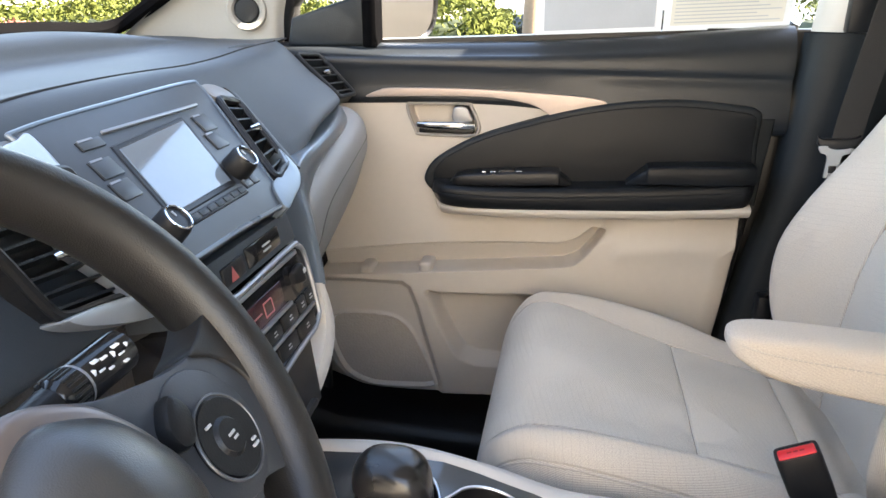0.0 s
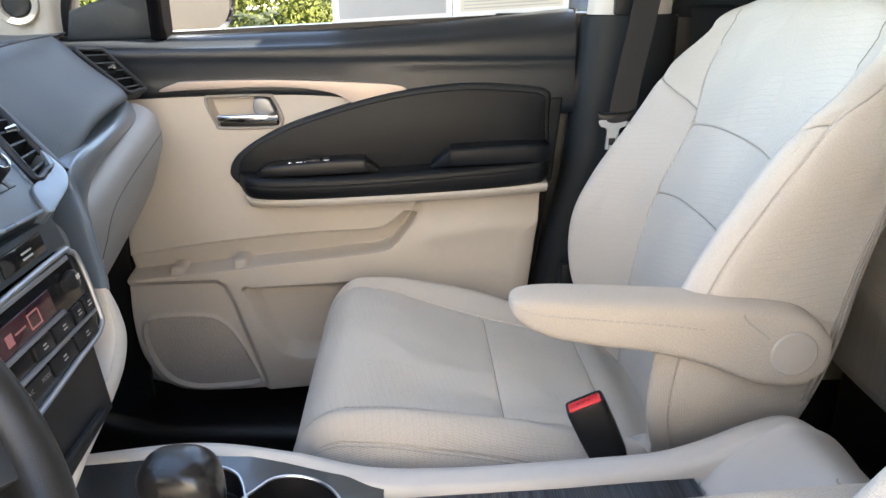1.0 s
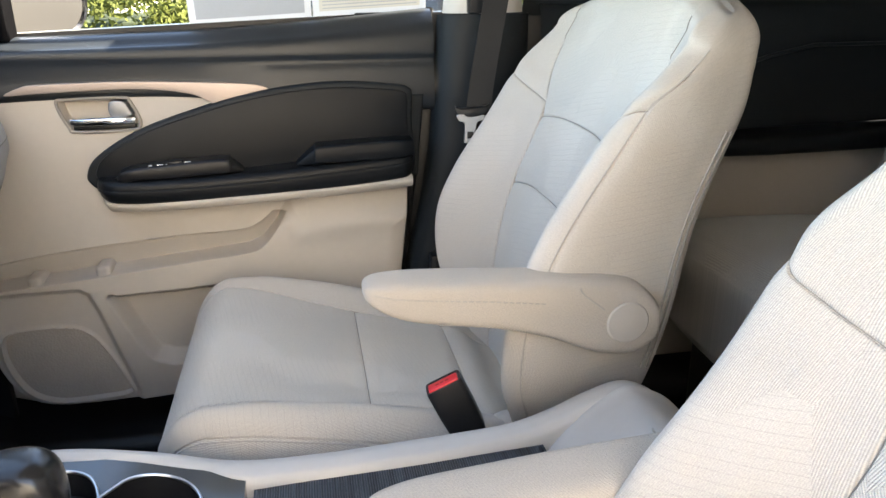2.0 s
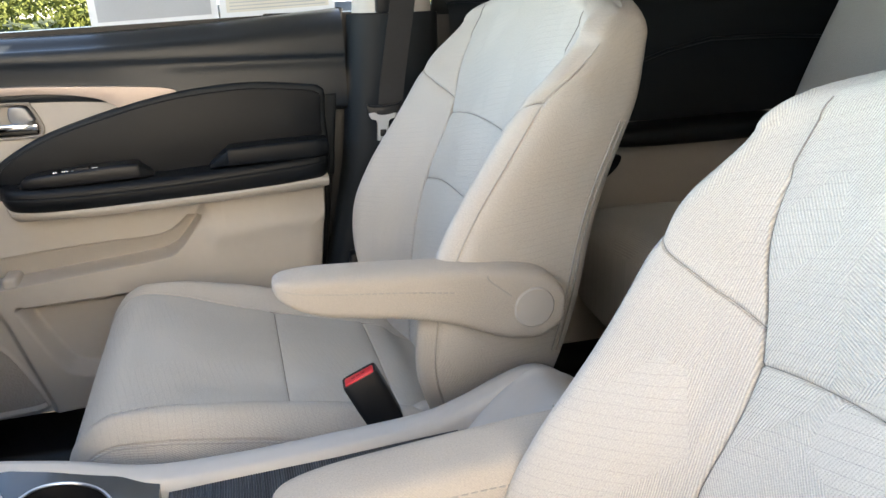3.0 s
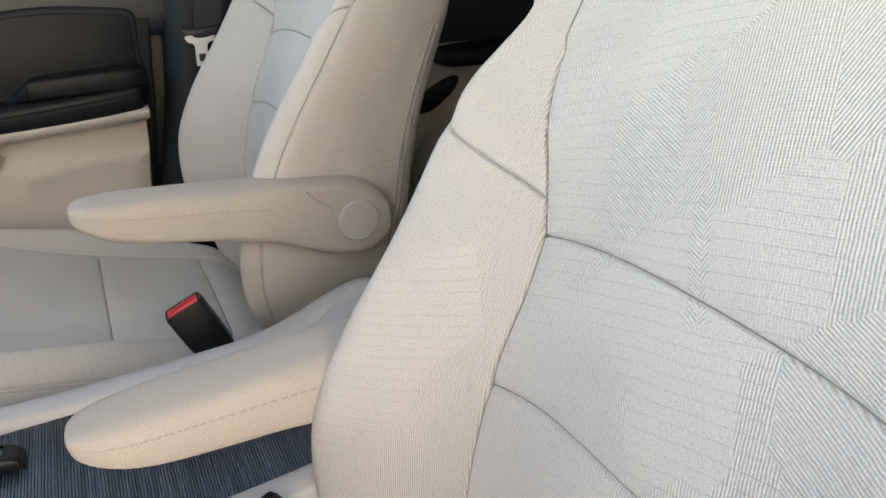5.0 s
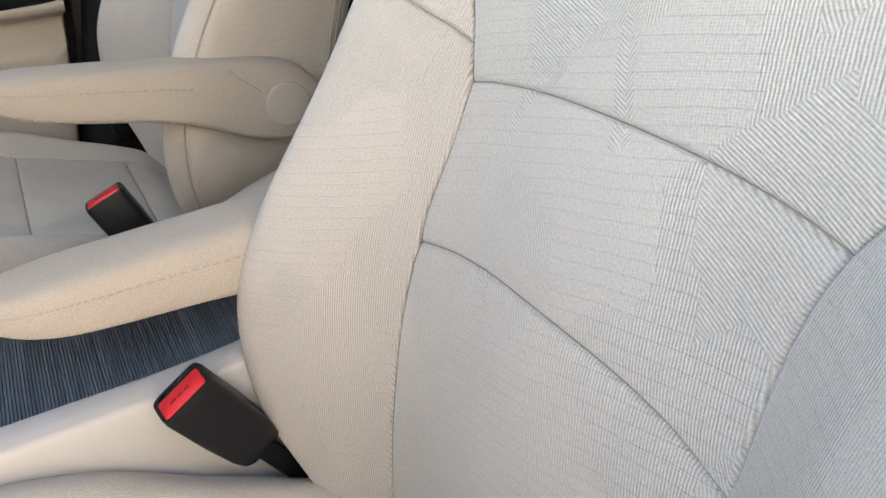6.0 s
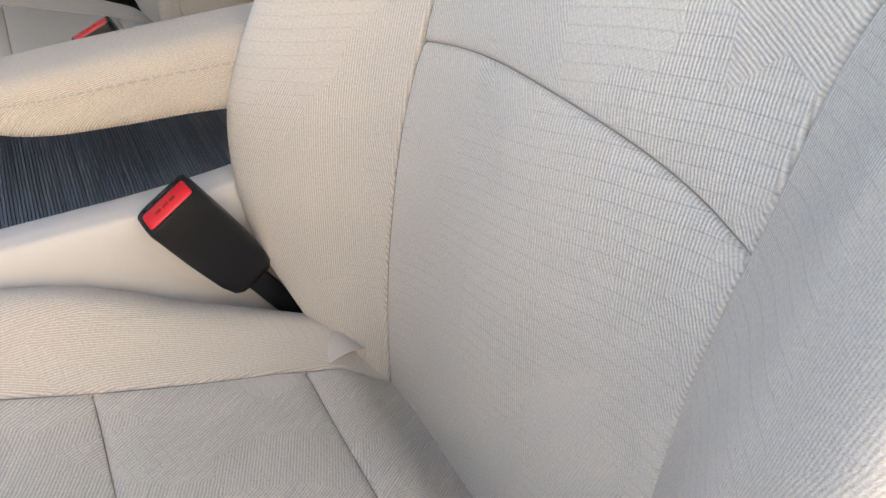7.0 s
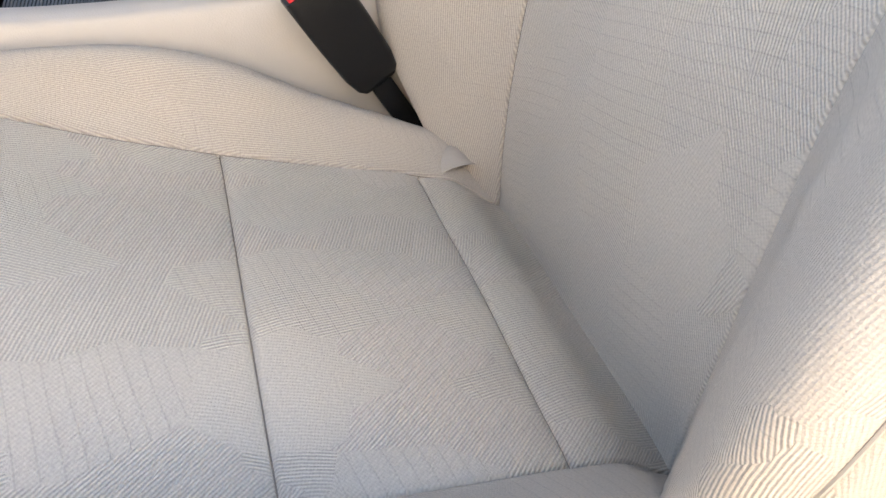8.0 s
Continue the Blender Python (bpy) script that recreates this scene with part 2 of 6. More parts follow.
def box(x0, x1, y0, y1, z0, z1, bevel=0.004, seg=2):
    bm = bmesh.new()
    bmesh.ops.create_cube(bm, size=1, matrix=Matrix.LocRotScale(((x0 + x1) / 2, (y0 + y1) / 2, (z0 + z1) / 2), None, (abs(x1 - x0), abs(y1 - y0), abs(z1 - z0))))
    if bevel:
        bmesh.ops.bevel(bm, geom=bm.edges[:], offset=bevel, segments=seg, profile=0.5, affect="EDGES")
    return bm


def plate(outline, front, back, bevel=0.006, seg=3, axes="xz", hole=None):
    """A flat piece with the given outline in the plane of two axes, from front to back on the third, its front edge rounded.
    axes xz: the third is y (front is the smaller y, towards the cabin)."""
    bm = bmesh.new()

    def place(a, b, c):
        return {"xz": (a, c, b), "xy": (a, b, c), "yz": (c, a, b)}[axes]
    vs = [bm.verts.new(place(a, b, front)) for a, b in outline]
    f = bm.faces.new(vs)
    ex = bmesh.ops.extrude_face_region(bm, geom=[f])
    moved = [g for g in ex["geom"] if isinstance(g, bmesh.types.BMVert)]
    third = {"xz": 1, "xy": 2, "yz": 0}[axes]
    for v in moved:
        v.co[third] = back
    bmesh.ops.recalc_face_normals(bm, faces=bm.faces)
    if bevel:
        edges = [e for e in bm.edges if all(abs(v.co[third] - front) < 1e-7 for v in e.verts)]
        bmesh.ops.bevel(bm, geom=edges, offset=bevel, segments=seg, profile=0.5, affect="EDGES", clamp_overlap=True)
    bmesh.ops.triangulate(bm, faces=[q for q in bm.faces if len(q.verts) > 4])
    return bm


def disc(center, axis, profile, sides=40):
    """A turned piece: profile rows of (radius, height along axis)."""
    bm = bmesh.new()
    q = Vector(axis).to_track_quat("Z", "Y").to_matrix()
    rings = [[bm.verts.new(Vector(center) + q @ Vector((r * math.cos(a), r * math.sin(a), h)))
              for a in (2 * math.pi * j / sides for j in range(sides))] for r, h in profile]
    for A, B in zip(rings, rings[1:]):
        for j in range(sides):
            bm.faces.new((A[j], A[(j + 1) % sides], B[(j + 1) % sides], B[j]))
    bm.faces.new(rings[0][::-1])
    bm.faces.new(rings[-1])
    bmesh.ops.recalc_face_normals(bm, faces=bm.faces)
    return bm


def turn(bm, m):
    bmesh.ops.transform(bm, matrix=m, verts=bm.verts)
    return bm


# ---------------------------------------------------------------- seats
def spaced(knots, step, fine=0.0005, reach=0.014):
    """Parameters from the first knot to the last, dense beside the knots."""
    out = [knots[0]]
    while out[-1] < knots[-1] - 1e-6:
        x = out[-1]
        d = min(abs(x - k) for k in knots[1:-1]) if len(knots) > 2 else 1
        h = fine + (step - fine) * min(1, d / reach)
        nxt = min([k for k in knots if k > x + 1e-6])
        out.append(nxt if x + h * 1.3 > nxt else x + h)
    return np.array(out)


def normals(P, closed):
    du = np.gradient(P, axis=0)
    dv = (np.roll(P, -1, 1) - np.roll(P, 1, 1)) if closed else np.gradient(P, axis=1)
    N = np.cross(du, dv)
    return N / np.maximum(np.linalg.norm(N, axis=2, keepdims=True), 1e-9)


def section(ctrl, per):
    """Closed smooth section through control points, per[i] samples after the i-th; returns points (n, 2)."""
    c = np.array(ctrl, float)
    k = len(c)
    out = []
    for i in range(k):
        a, b, d, e = c[i - 1], c[i], c[(i + 1) % k], c[(i + 2) % k]
        # centripetal tangents
        t0, t1, t2 = (max(np.linalg.norm(q), 1e-6) ** 0.5 for q in (b - a, d - b, e - d))
        m1 = ((b - a) / t0 - (d - a) / (t0 + t1) + (d - b) / t1) * t1
        m2 = ((d - b) / t1 - (e - b) / (t1 + t2) + (e - d) / t2) * t1
        for f in per[i]:
            out.append((2 * f ** 3 - 3 * f ** 2 + 1) * b + (f ** 3 - 2 * f ** 2 + f) * m1 + (-2 * f ** 3 + 3 * f ** 2) * d + (f ** 3 - f ** 2) * m2)
    return np.array(out)


def ease(n, dense0=False, dense1=False):
    """n parameters in [0, 1), crowded at the ends asked for."""
    t = np.arange(n) / n
    if dense0 and dense1:
        return 0.92 * (0.5 - 0.5 * np.cos(np.pi * t)) + 0.08 * t
    if dense0:
        return 0.90 * t ** 2 + 0.10 * t
    if dense1:
        return 1 - 0.90 * (1 - t) ** 2 - 0.10 * (1 - t)
    return t


def groove(P, N, dist, sharp=0.0030, wide=0.0024, mask=None):
    g = sharp * np.exp(-(dist / 0.0012) ** 2) + wide * np.exp(-(dist / 0.011) ** 2)
    if mask is not None:
        g = g * mask
    return P - N * g[..., None]


def seat_back(parent, recline=0.0, dx=0.0):
    """The upright of a front seat in the seat's own space: x to the rear, z up, y across, around y = 0."""
    xf = curve1([0.24, 0.30, 0.42, 0.50, 0.56, 0.67, 0.755, 0.794], [0.383, 0.382, 0.388, 0.398, 0.413, 0.455, 0.490, 0.515])
    half = curve1([0.24, 0.30, 0.36, 0.42, 0.48, 0.56, 0.62, 0.68, 0.755, 0.794], [0.170, 0.203, 0.236, 0.255, 0.262, 0.254, 0.245, 0.246, 0.252, 0.244])
    bol = curve1([0.24, 0.30, 0.38, 0.48, 0.56, 0.68, 0.755, 0.794], [0.030, 0.050, 0.082, 0.094, 0.084, 0.052, 0.034, 0.018])
    seam = curve1([0.24, 0.34, 0.56, 0.67, 0.70, 0.74, 0.775, 0.794], [0.140, 0.143, 0.138, 0.139, 0.152, 0.179, 0.190, 0.190])
    rear = curve1([0.24, 0.45, 0.56, 0.64, 0.72, 0.794], [0.512, 0.528, 0.548, 0.573, 0.596, 0.604])
    Z2, Z1, ZJ, ZT = 0.556, 0.668, 0.690, 0.794
    zs = spaced([0.24, Z2, Z1, ZJ, ZT], 0.0065)
    top = ZT + 0.030 * np.sin(np.linspace(0, math.pi / 2, 10)[1:])
    per = [ease(30, False, True), ease(26, True, False), ease(12), ease(20), ease(24), ease(14), ease(14),
           ease(14), ease(14), ease(24), ease(20), ease(12), ease(26, False, True), ease(30, True, False)]
    rows = []
    for z in list(zs) + list(top):
        k = min(z, ZT)
        q = max(0.0, (z - ZT) / 0.030)
        sh = math.sqrt(max(0.0, 1 - q * q))
        w, b, s, x, r = float(half(k)), float(bol(k)), float(seam(k)), float(xf(k)), float(rear(k))
        mid = (x + r) / 2
        pts = [(0, x), (s, x - 0.004), (0.5 * s + 0.5 * w, x - 0.66 * b), (w - 0.014, x - b), (w + 0.004, x - b + 0.022), (w - 0.004, 0.45 * x + 0.55 * r), (w - 0.022, r - 0.012)]
        pts += [(0, r + 0.012)] + [(-a, c) for a, c in pts[:0:-1]]
        sec = section(pts, per)
        if q:
            sec = np.stack([sec[:, 0] * (0.86 + 0.14 * sh), mid + (sec[:, 1] - mid) * (0.10 + 0.90 * sh)], 1)
        rows.append(np.stack([sec[:, 1], sec[:, 0], np.full(len(sec), z)], 1))
    P = np.array(rows)
    counts = np.cumsum([0] + [len(q) for q in per])
    c_seam, c_edge, c_side, c_sideL, c_edgeL, c_seamL = (int(counts[i]) for i in (1, 4, 6, 8, 10, 13))
    nc = P.shape[1]
    y = P[:, :, 1]
    # curved rows: arcs on the centre panels, seams that climb outwards on the bolsters
    zr = P[:, :1, 2]
    arc = 0.017 * np.exp(-((zr - 0.60) / 0.10) ** 2)
    s_all = seam(np.minimum(zr, ZT))
    inside = np.clip(1 - (y / s_all) ** 2, 0, 1)
    climb = 0.045 * np.exp(-((zr - ZJ) / 0.075) ** 2) * np.clip((np.abs(y) - s_all) / 0.10, 0, 1)
    front = (P[:, :, 0] < (0.6 * xf(np.minimum(zr, ZT)) + 0.4 * rear(np.minimum(zr, ZT))))
    soft = np.clip(1 - (P[:, :, 0] - xf(np.minimum(zr, ZT)) + 0.5 * bol(np.minimum(zr, ZT)) - 0.01) / 0.08, 0, 1)
    soft = soft * soft * (3 - 2 * soft)
    newz = P[:, :, 2] + arc * inside * front + climb * soft
    lift = np.clip((zr - 0.70) / (ZT - 0.70), 0, 1) ** 2
    P[:, :, 0] += (xf(np.minimum(newz, ZT)) - xf(np.minimum(zr, ZT))) * soft
    P[:, :, 2] = newz + lift * 0.060 * np.clip(1 - (y / 0.26) ** 2, 0, 1)
    P[:, :, 0] += lift * 0.018 * np.clip(1 - (y / 0.26) ** 2, 0, 1)
    # flat coordinates
    dcol = np.linalg.norm(P - np.roll(P, 1, 1), axis=2)
    ucol = np.cumsum(dcol, 1)
    ucol = ucol - ucol[:, :1]
    low = int(np.argmin(np.abs(zs - 0.45)))
    vrow = np.concatenate([np.zeros((1, nc)), np.cumsum(np.linalg.norm(P[1:] - P[:-1], axis=2), 0)])
    vrow = vrow - vrow[low:low + 1] + 0.45
    uv = np.stack([np.where(np.arange(nc)[None] > nc // 2, ucol - ucol[:, -1:] - dcol[:, :1], ucol), vrow], 2)
    N = -normals(P, True)
    cen = P.mean(axis=(0, 1))
    if (N[len(zs) // 2, 0] * (P[len(zs) // 2, 0] - cen)).sum() < 0:
        N = -N
    live = (zr < ZT + 0.012).astype(float)
    for c in (c_seam, c_seamL):
        d = np.abs(ucol - ucol[:, c:c + 1])
        P = groove(P, N, d, sharp=0.0034, wide=0.0024, mask=live)
    i2, i1, ij = (int(np.argmin(np.abs(zs - k))) for k in (Z2, Z1, ZJ))
    cm = (np.abs(y) < s_all * 1.001) & front
    col = np.arange(nc)[None]
    bmk = ((col >= c_seam) & (col < c_edge)) | ((col > c_edgeL) & (col <= c_seamL))
    bmk = np.broadcast_to(bmk, y.shape)
    for i, mk in ((i2, cm), (i1, cm), (ij, bmk)):
        d = np.abs(P[:, :, 2] - P[i:i + 1, :, 2])
        P = groove(P, N, d, mask=mk.astype(float) * live)
    for c in (c_edge, c_edgeL):
        P = groove(P, N, np.abs(ucol - ucol[:, c:c + 1]), sharp=0.002, wide=0.0012, mask=live)
    d = np.abs(ucol - ucol[:, c_side:c_side + 1])
    P = groove(P, N, d, sharp=0.003, wide=0.001, mask=live)
    d = np.abs(ucol - ucol[:, c_sideL:c_sideL + 1])
    P = groove(P, N, d, sharp=0.003, wide=0.001, mask=live)
    # recline about the hinge
    if recline or dx:
        a = radians(recline)
        hx, hz = 0.42, 0.30
        X, Zz = P[:, :, 0] - hx, P[:, :, 2] - hz
        P[:, :, 0] = hx + dx + X * math.cos(a) + Zz * math.sin(a)
        P[:, :, 2] = hz - X * math.sin(a) + Zz * math.cos(a)
    last = len(P) - 1
    mid_cols = list(range(c_seamL, nc)) + list(range(0, c_seam + 1))
    right, left = list(range(c_seam, c_edge + 1)), list(range(c_edgeL, c_seamL + 1))
    flank, flankL = list(range(c_edge, c_side + 1)), list(range(c_sideL, c_edgeL + 1))
    back_cols = list(range(c_side, c_sideL + 1))
    names = [("lower_panel", 0, i2, mid_cols, CLOTH), ("middle_panel", i2, i1, mid_cols, CLOTH), ("upper_panel", i1, last, mid_cols, CLOTH),
             ("bolster", 0, ij, right, CLOTH_WARM_LIT), ("bolster", 0, ij, left, CLOTH_WARM_LIT),
             ("shoulder_panel", ij, last, right, CLOTH_WARM_LIT), ("shoulder_panel", ij, last, left, CLOTH_WARM_LIT), ("side_panel", 0, last, flank, CLOTH_WARM_LIT), ("side_panel", 0, last, flankL, CLOTH_WARM_LIT), ("back_panel", 0, last, back_cols, CLOTH_WARM_LIT)]
    back = part("backrest", sheet(P[last - 1:last + 1][:, list(range(nc)) + [0]], uv=uv[last - 1:last + 1][:, list(range(nc)) + [0]]), CLOTH, parent)
    cap = bmesh.new()
    cap.faces.new([cap.verts.new(q) for q in P[last]])
    part("top_cap", cap, CLOTH, back)
    for nm, r0, r1, cols, mt in names:
        part(nm, sheet(P[r0:r1 + 1][:, cols], uv=uv[r0:r1 + 1][:, cols]), mt, back)
    lo, hi = int(np.argmin(np.abs(zs - 0.40))), int(np.argmin(np.abs(zs - 0.715)))
    for c, o in ((int(counts[5]) + 8, -1), (int(counts[8]) + 6, 1)):
        line = P[lo:hi:2, c] + N[lo:hi:2, c] * 0.0025
        part("zip", tube(line, 0.0014, 6), SEAM_ZIP_SHADE, back)
        line = P[lo:hi:2, c + 2 * o] + N[lo:hi:2, c + 2 * o] * 0.001
        part("zip_tape", tube(line, 0.0012, 6), ZIP, back)
    for c in (c_seam, c_seamL):
        part("seam", tube(P[2:len(zs) + 3, c] + N[2:len(zs) + 3, c] * 0.0005, 0.0006, 5), SEAM_ZIP_SHADE, back)
    for i in (i2, i1):
        part("seam", tube(P[i, mid_cols] + N[i, mid_cols] * 0.0002, 0.0006, 5), SEAM_ZIP_SHADE, back)
    for cols in (right, left):
        part("seam", tube(P[ij, cols] + N[ij, cols] * 0.0002, 0.0006, 5), SEAM_ZIP_SHADE, back)
    for c in (c_edge, c_edgeL):
        line = P[4:len(zs):2, c + 1] + N[4:len(zs):2, c + 1] * 0.0004
        part("stitching", tube(line, 0.0009, 6), THREAD, back)
    return back


def seat_cushion(parent, swell=1.0):
    """The cushion of a front seat, in the seat's own space."""
    zt = curve1([-0.115, -0.06, 0.0, 0.08, 0.16, 0.25, 0.31, 0.345, 0.37, 0.45], [0.385, 0.385, 0.378, 0.357, 0.337, 0.315, 0.300, 0.287, 0.266, 0.235])
    half = curve1([-0.115, -0.06, 0.0, 0.10, 0.25, 0.36, 0.45], [0.232, 0.245, 0.252, 0.255, 0.245, 0.225, 0.21])
    bol = curve1([-0.115, -0.04, 0.02, 0.10, 0.17, 0.24, 0.30, 0.38, 0.45], [0.0, 0.012, 0.030, 0.050, 0.050, 0.032, 0.022, 0.012, 0.0])
    seam = curve1([-0.115, -0.05, 0.0, 0.08, 0.16, 0.31, 0.45], [0.200, 0.196, 0.186, 0.168, 0.156, 0.146, 0.14])
    XA, XB = 0.158, 0.311
    body = spaced([-0.05, XA, XB, 0.45], 0.0065)
    # nose: a quarter round from the bottom front up to the top
    ang = np.linspace(0, math.pi / 2, 22)[:-1]
    per = [ease(30, False, True), ease(24, True, False), ease(14), ease(16), ease(12), ease(8), ease(12), ease(16), ease(14),
           ease(24, False, True), ease(30, True, False)]
    rows = []
    for a in ang:
        x = -0.05 - 0.076 * math.cos(a)
        rows.append((x, 0.20 + (float(zt(-0.05)) - 0.20) * (0.30 + 0.70 * math.sin(a) ** 0.9) - 0.0, 0.16 + 0.087 * math.sin(a) ** 0.6))
    rows += [(x, None, None) for x in body]
    sec_rows = []
    for x, top, w in rows:
        k = max(x, -0.115)
        t = float(zt(k)) if top is None else top
        h = float(half(k)) if w is None else w
        b, s = swell * float(bol(k)), min(float(seam(k)), h * 0.82)
        base = 0.215 if top is None else min(0.215, t - 0.03)
        pts = [(0, t), (s, t - 0.001), (0.5 * (s + h), t + b * 0.95), (h - 0.004, t + b - 0.028), (h, 0.5 * (t + base)), (h - 0.018, base)]
        pts += [(-q, r) for q, r in pts[:0:-1]]
        sec = section(pts, per)
        sec_rows.append(np.stack([np.full(len(sec), x), sec[:, 0], sec[:, 1]], 1))
    P = np.array(sec_rows)
    counts = np.cumsum([0] + [len(q) for q in per])
    nc = P.shape[1]
    c_seam, c_side, c_bot = int(counts[1]), int(counts[4]), int(counts[5])
    c_botL, c_sideL, c_seamL = int(counts[6]), int(counts[7]), int(counts[10])
    dcol = np.linalg.norm(P - np.roll(P, 1, 1), axis=2)
    ucol = np.cumsum(dcol, 1)
    ucol = ucol - ucol[:, :1]
    mid = len(rows) // 2
    drow = np.concatenate([[0], np.cumsum(np.linalg.norm(P[1:, 0] - P[:-1, 0], axis=1))])
    um = ucol[mid]
    um = np.where(np.arange(nc) > nc // 2, um - um[-1] - dcol[mid, 0], um)
    uv = np.stack([np.broadcast_to(um[None], ucol.shape), np.broadcast_to(drow[:, None], ucol.shape)], 2)
    N = normals(P, True)
    if N[mid, 0, 2] < 0:
        N = -N
    X = P[:, :, 0]
    live = np.clip((X + 0.118) / 0.02, 0, 1)
    for c in (c_seam, c_seamL):
        P = groove(P, N, np.abs(ucol - ucol[:, c:c + 1]), sharp=0.0034, wide=0.0024, mask=live)
    top_mask = (np.abs(P[:, :, 1]) < seam(np.maximum(X, -0.115)) * 1.001) & (P[:, :, 2] > 0.24)
    for k in (XA, XB):
        P = groove(P, N, np.abs(X - k), mask=top_mask.astype(float))
    for c in (int(counts[3]), int(counts[8])):
        P = groove(P, N, np.abs(ucol - ucol[:, c:c + 1]), sharp=0.0025, wide=0.0015, mask=live)
    n0 = len(ang)
    ia, ib = n0 + int(np.argmin(np.abs(body - XA))), n0 + int(np.argmin(np.abs(body - XB)))
    last = len(P) - 1
    mid_cols = list(range(c_seamL, nc)) + list(range(0, c_seam + 1))
    base = part("cushion", sheet(P[:, list(range(c_bot, c_botL + 1))]), BLACK, parent)
    for nm, r0, r1, cols, mt in [("thigh_panel", 0, ia, mid_cols, CLOTH), ("centre_panel", ia, ib, mid_cols, CLOTH), ("rear_panel", ib, last, mid_cols, CLOTH),
                                 ("side_bolster", 0, last, list(range(c_seam, c_bot + 1)), CLOTH_WARM_LIT), ("side_bolster", 0, last, list(range(c_botL, c_seamL + 1)), CLOTH_WARM_LIT)]:
        part(nm, sheet(P[r0:r1 + 1][:, cols], uv=uv[r0:r1 + 1][:, cols]), mt, base)
    for c in (c_seam, c_seamL):
        part("seam", tube(P[9:last - 2, c] + N[9:last - 2, c] * 0.0004, 0.0006, 5), SEAM_ZIP_SHADE, base)
    for i in (ia, ib):
        part("seam", tube(P[i, mid_cols] + N[i, mid_cols] * 0.0002, 0.0006, 5), SEAM_ZIP_SHADE, base)
    for c in (int(counts[3]) + 1, int(counts[8]) - 1):
        part("stitching", tube(P[8:-4:2, c] + N[8:-4:2, c] * 0.0004, 0.0009, 6), THREAD, base)
    cap = bmesh.new()
    cap.faces.new([cap.verts.new(q) for q in P[0]])
    part("front_cap", cap, CLOTH_WARM_LIT, base)
    return base


def uv_flat(bm, scale=1.0, ax=(0, 2)):
    lay = bm.loops.layers.uv.new("flat")
    for f in bm.faces:
        for lp in f.loops:
            lp[lay].uv = (lp.vert.co[ax[0]] * scale, lp.vert.co[ax[1]] * scale)
    return bm


def armrest(parent, side, drop, dip, out_y, reach):
    """The fold-down armrest on one side (side: +1 or -1 along y) of a front seat, in the seat's own space."""
    yc = side * out_y
    # side view stations from the tip to the hinge: x, top, bottom, half width
    st = [(0.146, 0.572, 0.564, 0.008), (0.149, 0.576, 0.558, 0.017), (0.158, 0.579, 0.550, 0.025), (0.175, 0.580, 0.540, 0.031), (0.20, 0.580, 0.531, 0.034), (0.24, 0.578, 0.523, 0.035),
          (0.30, 0.574, 0.513, 0.036), (0.36, 0.570, 0.496, 0.036), (0.41, 0.566, 0.474, 0.036), (0.435, 0.563, 0.467, 0.036), (0.465, 0.556, 0.464, 0.036), (0.485, 0.545, 0.472, 0.035),
          (0.497, 0.531, 0.484, 0.033), (0.501, 0.518, 0.498, 0.026)]
    hx, hz = 0.455, 0.513
    ca, sa = math.cos(radians(dip)), math.sin(radians(dip))

    def swing(p):
        x = (p[0] - hx) * reach
        return (hx + x * ca - (p[2] - hz) * sa, p[1], hz - drop + x * sa + (p[2] - hz) * ca)
    c = spline(st, 70)
    rows = []
    for x, t, b, h in c:
        ring = []
        for q in np.linspace(0, 2 * math.pi, 36, endpoint=False):
            e = 0.48
            cy, cz = math.cos(q), math.sin(q)
            ring.append(swing((x, yc + h * math.copysign(abs(cy) ** e, cy), (t + b) / 2 + (t - b) / 2 * math.copysign(abs(cz) ** e, cz))))
        rows.append(ring)
    P = np.array(rows)
    uv = np.stack([P[:, :, 0], P[:, :, 2] + P[:, :, 1]], 2)
    bm = sheet(P, uv=uv, closed=True)
    for r in (0, -1):
        vs = [bm.verts.new(q) for q in P[r]]
        bm.faces.new(vs)
    bmesh.ops.remove_doubles(bm, verts=bm.verts, dist=1e-6)
    bmesh.ops.recalc_face_normals(bm, faces=bm.faces)
    arm = part("armrest", bm, CLOTH_ARM, parent)
    out = -1 if side < 0 else 1
    part("hinge_cover", disc((hx, yc + out * 0.0345, hz - drop), (0, out, 0), [(0.0262, -0.004), (0.0262, 0.002), (0.0245, 0.0035), (0.012, 0.0042), (0.001, 0.0044)]), BEIGE, arm, "round beige plastic hinge cover")
    for o in (1, -1):
        pts = [swing((x, yc + o * (h * 0.995 + 0.0004), 0.66 * t + 0.34 * b)) for x, t, b, h in spline(st[2:8], 120)]
        for i in range(0, 116, 3):
            part("stitch", tube(pts[i:i + 3], 0.0009, 5), THREAD, arm)
    sl = [swing((0.395 + 0.030 * k - 0.012 * math.sin(3.1 * k), yc + out * 0.0364, 0.566 - 0.004 - 0.030 * k * k)) for k in np.linspace(0, 1, 20)]
    part("sleeve_seam", tube(sl, 0.0009, 6), THREAD, arm)
    return arm


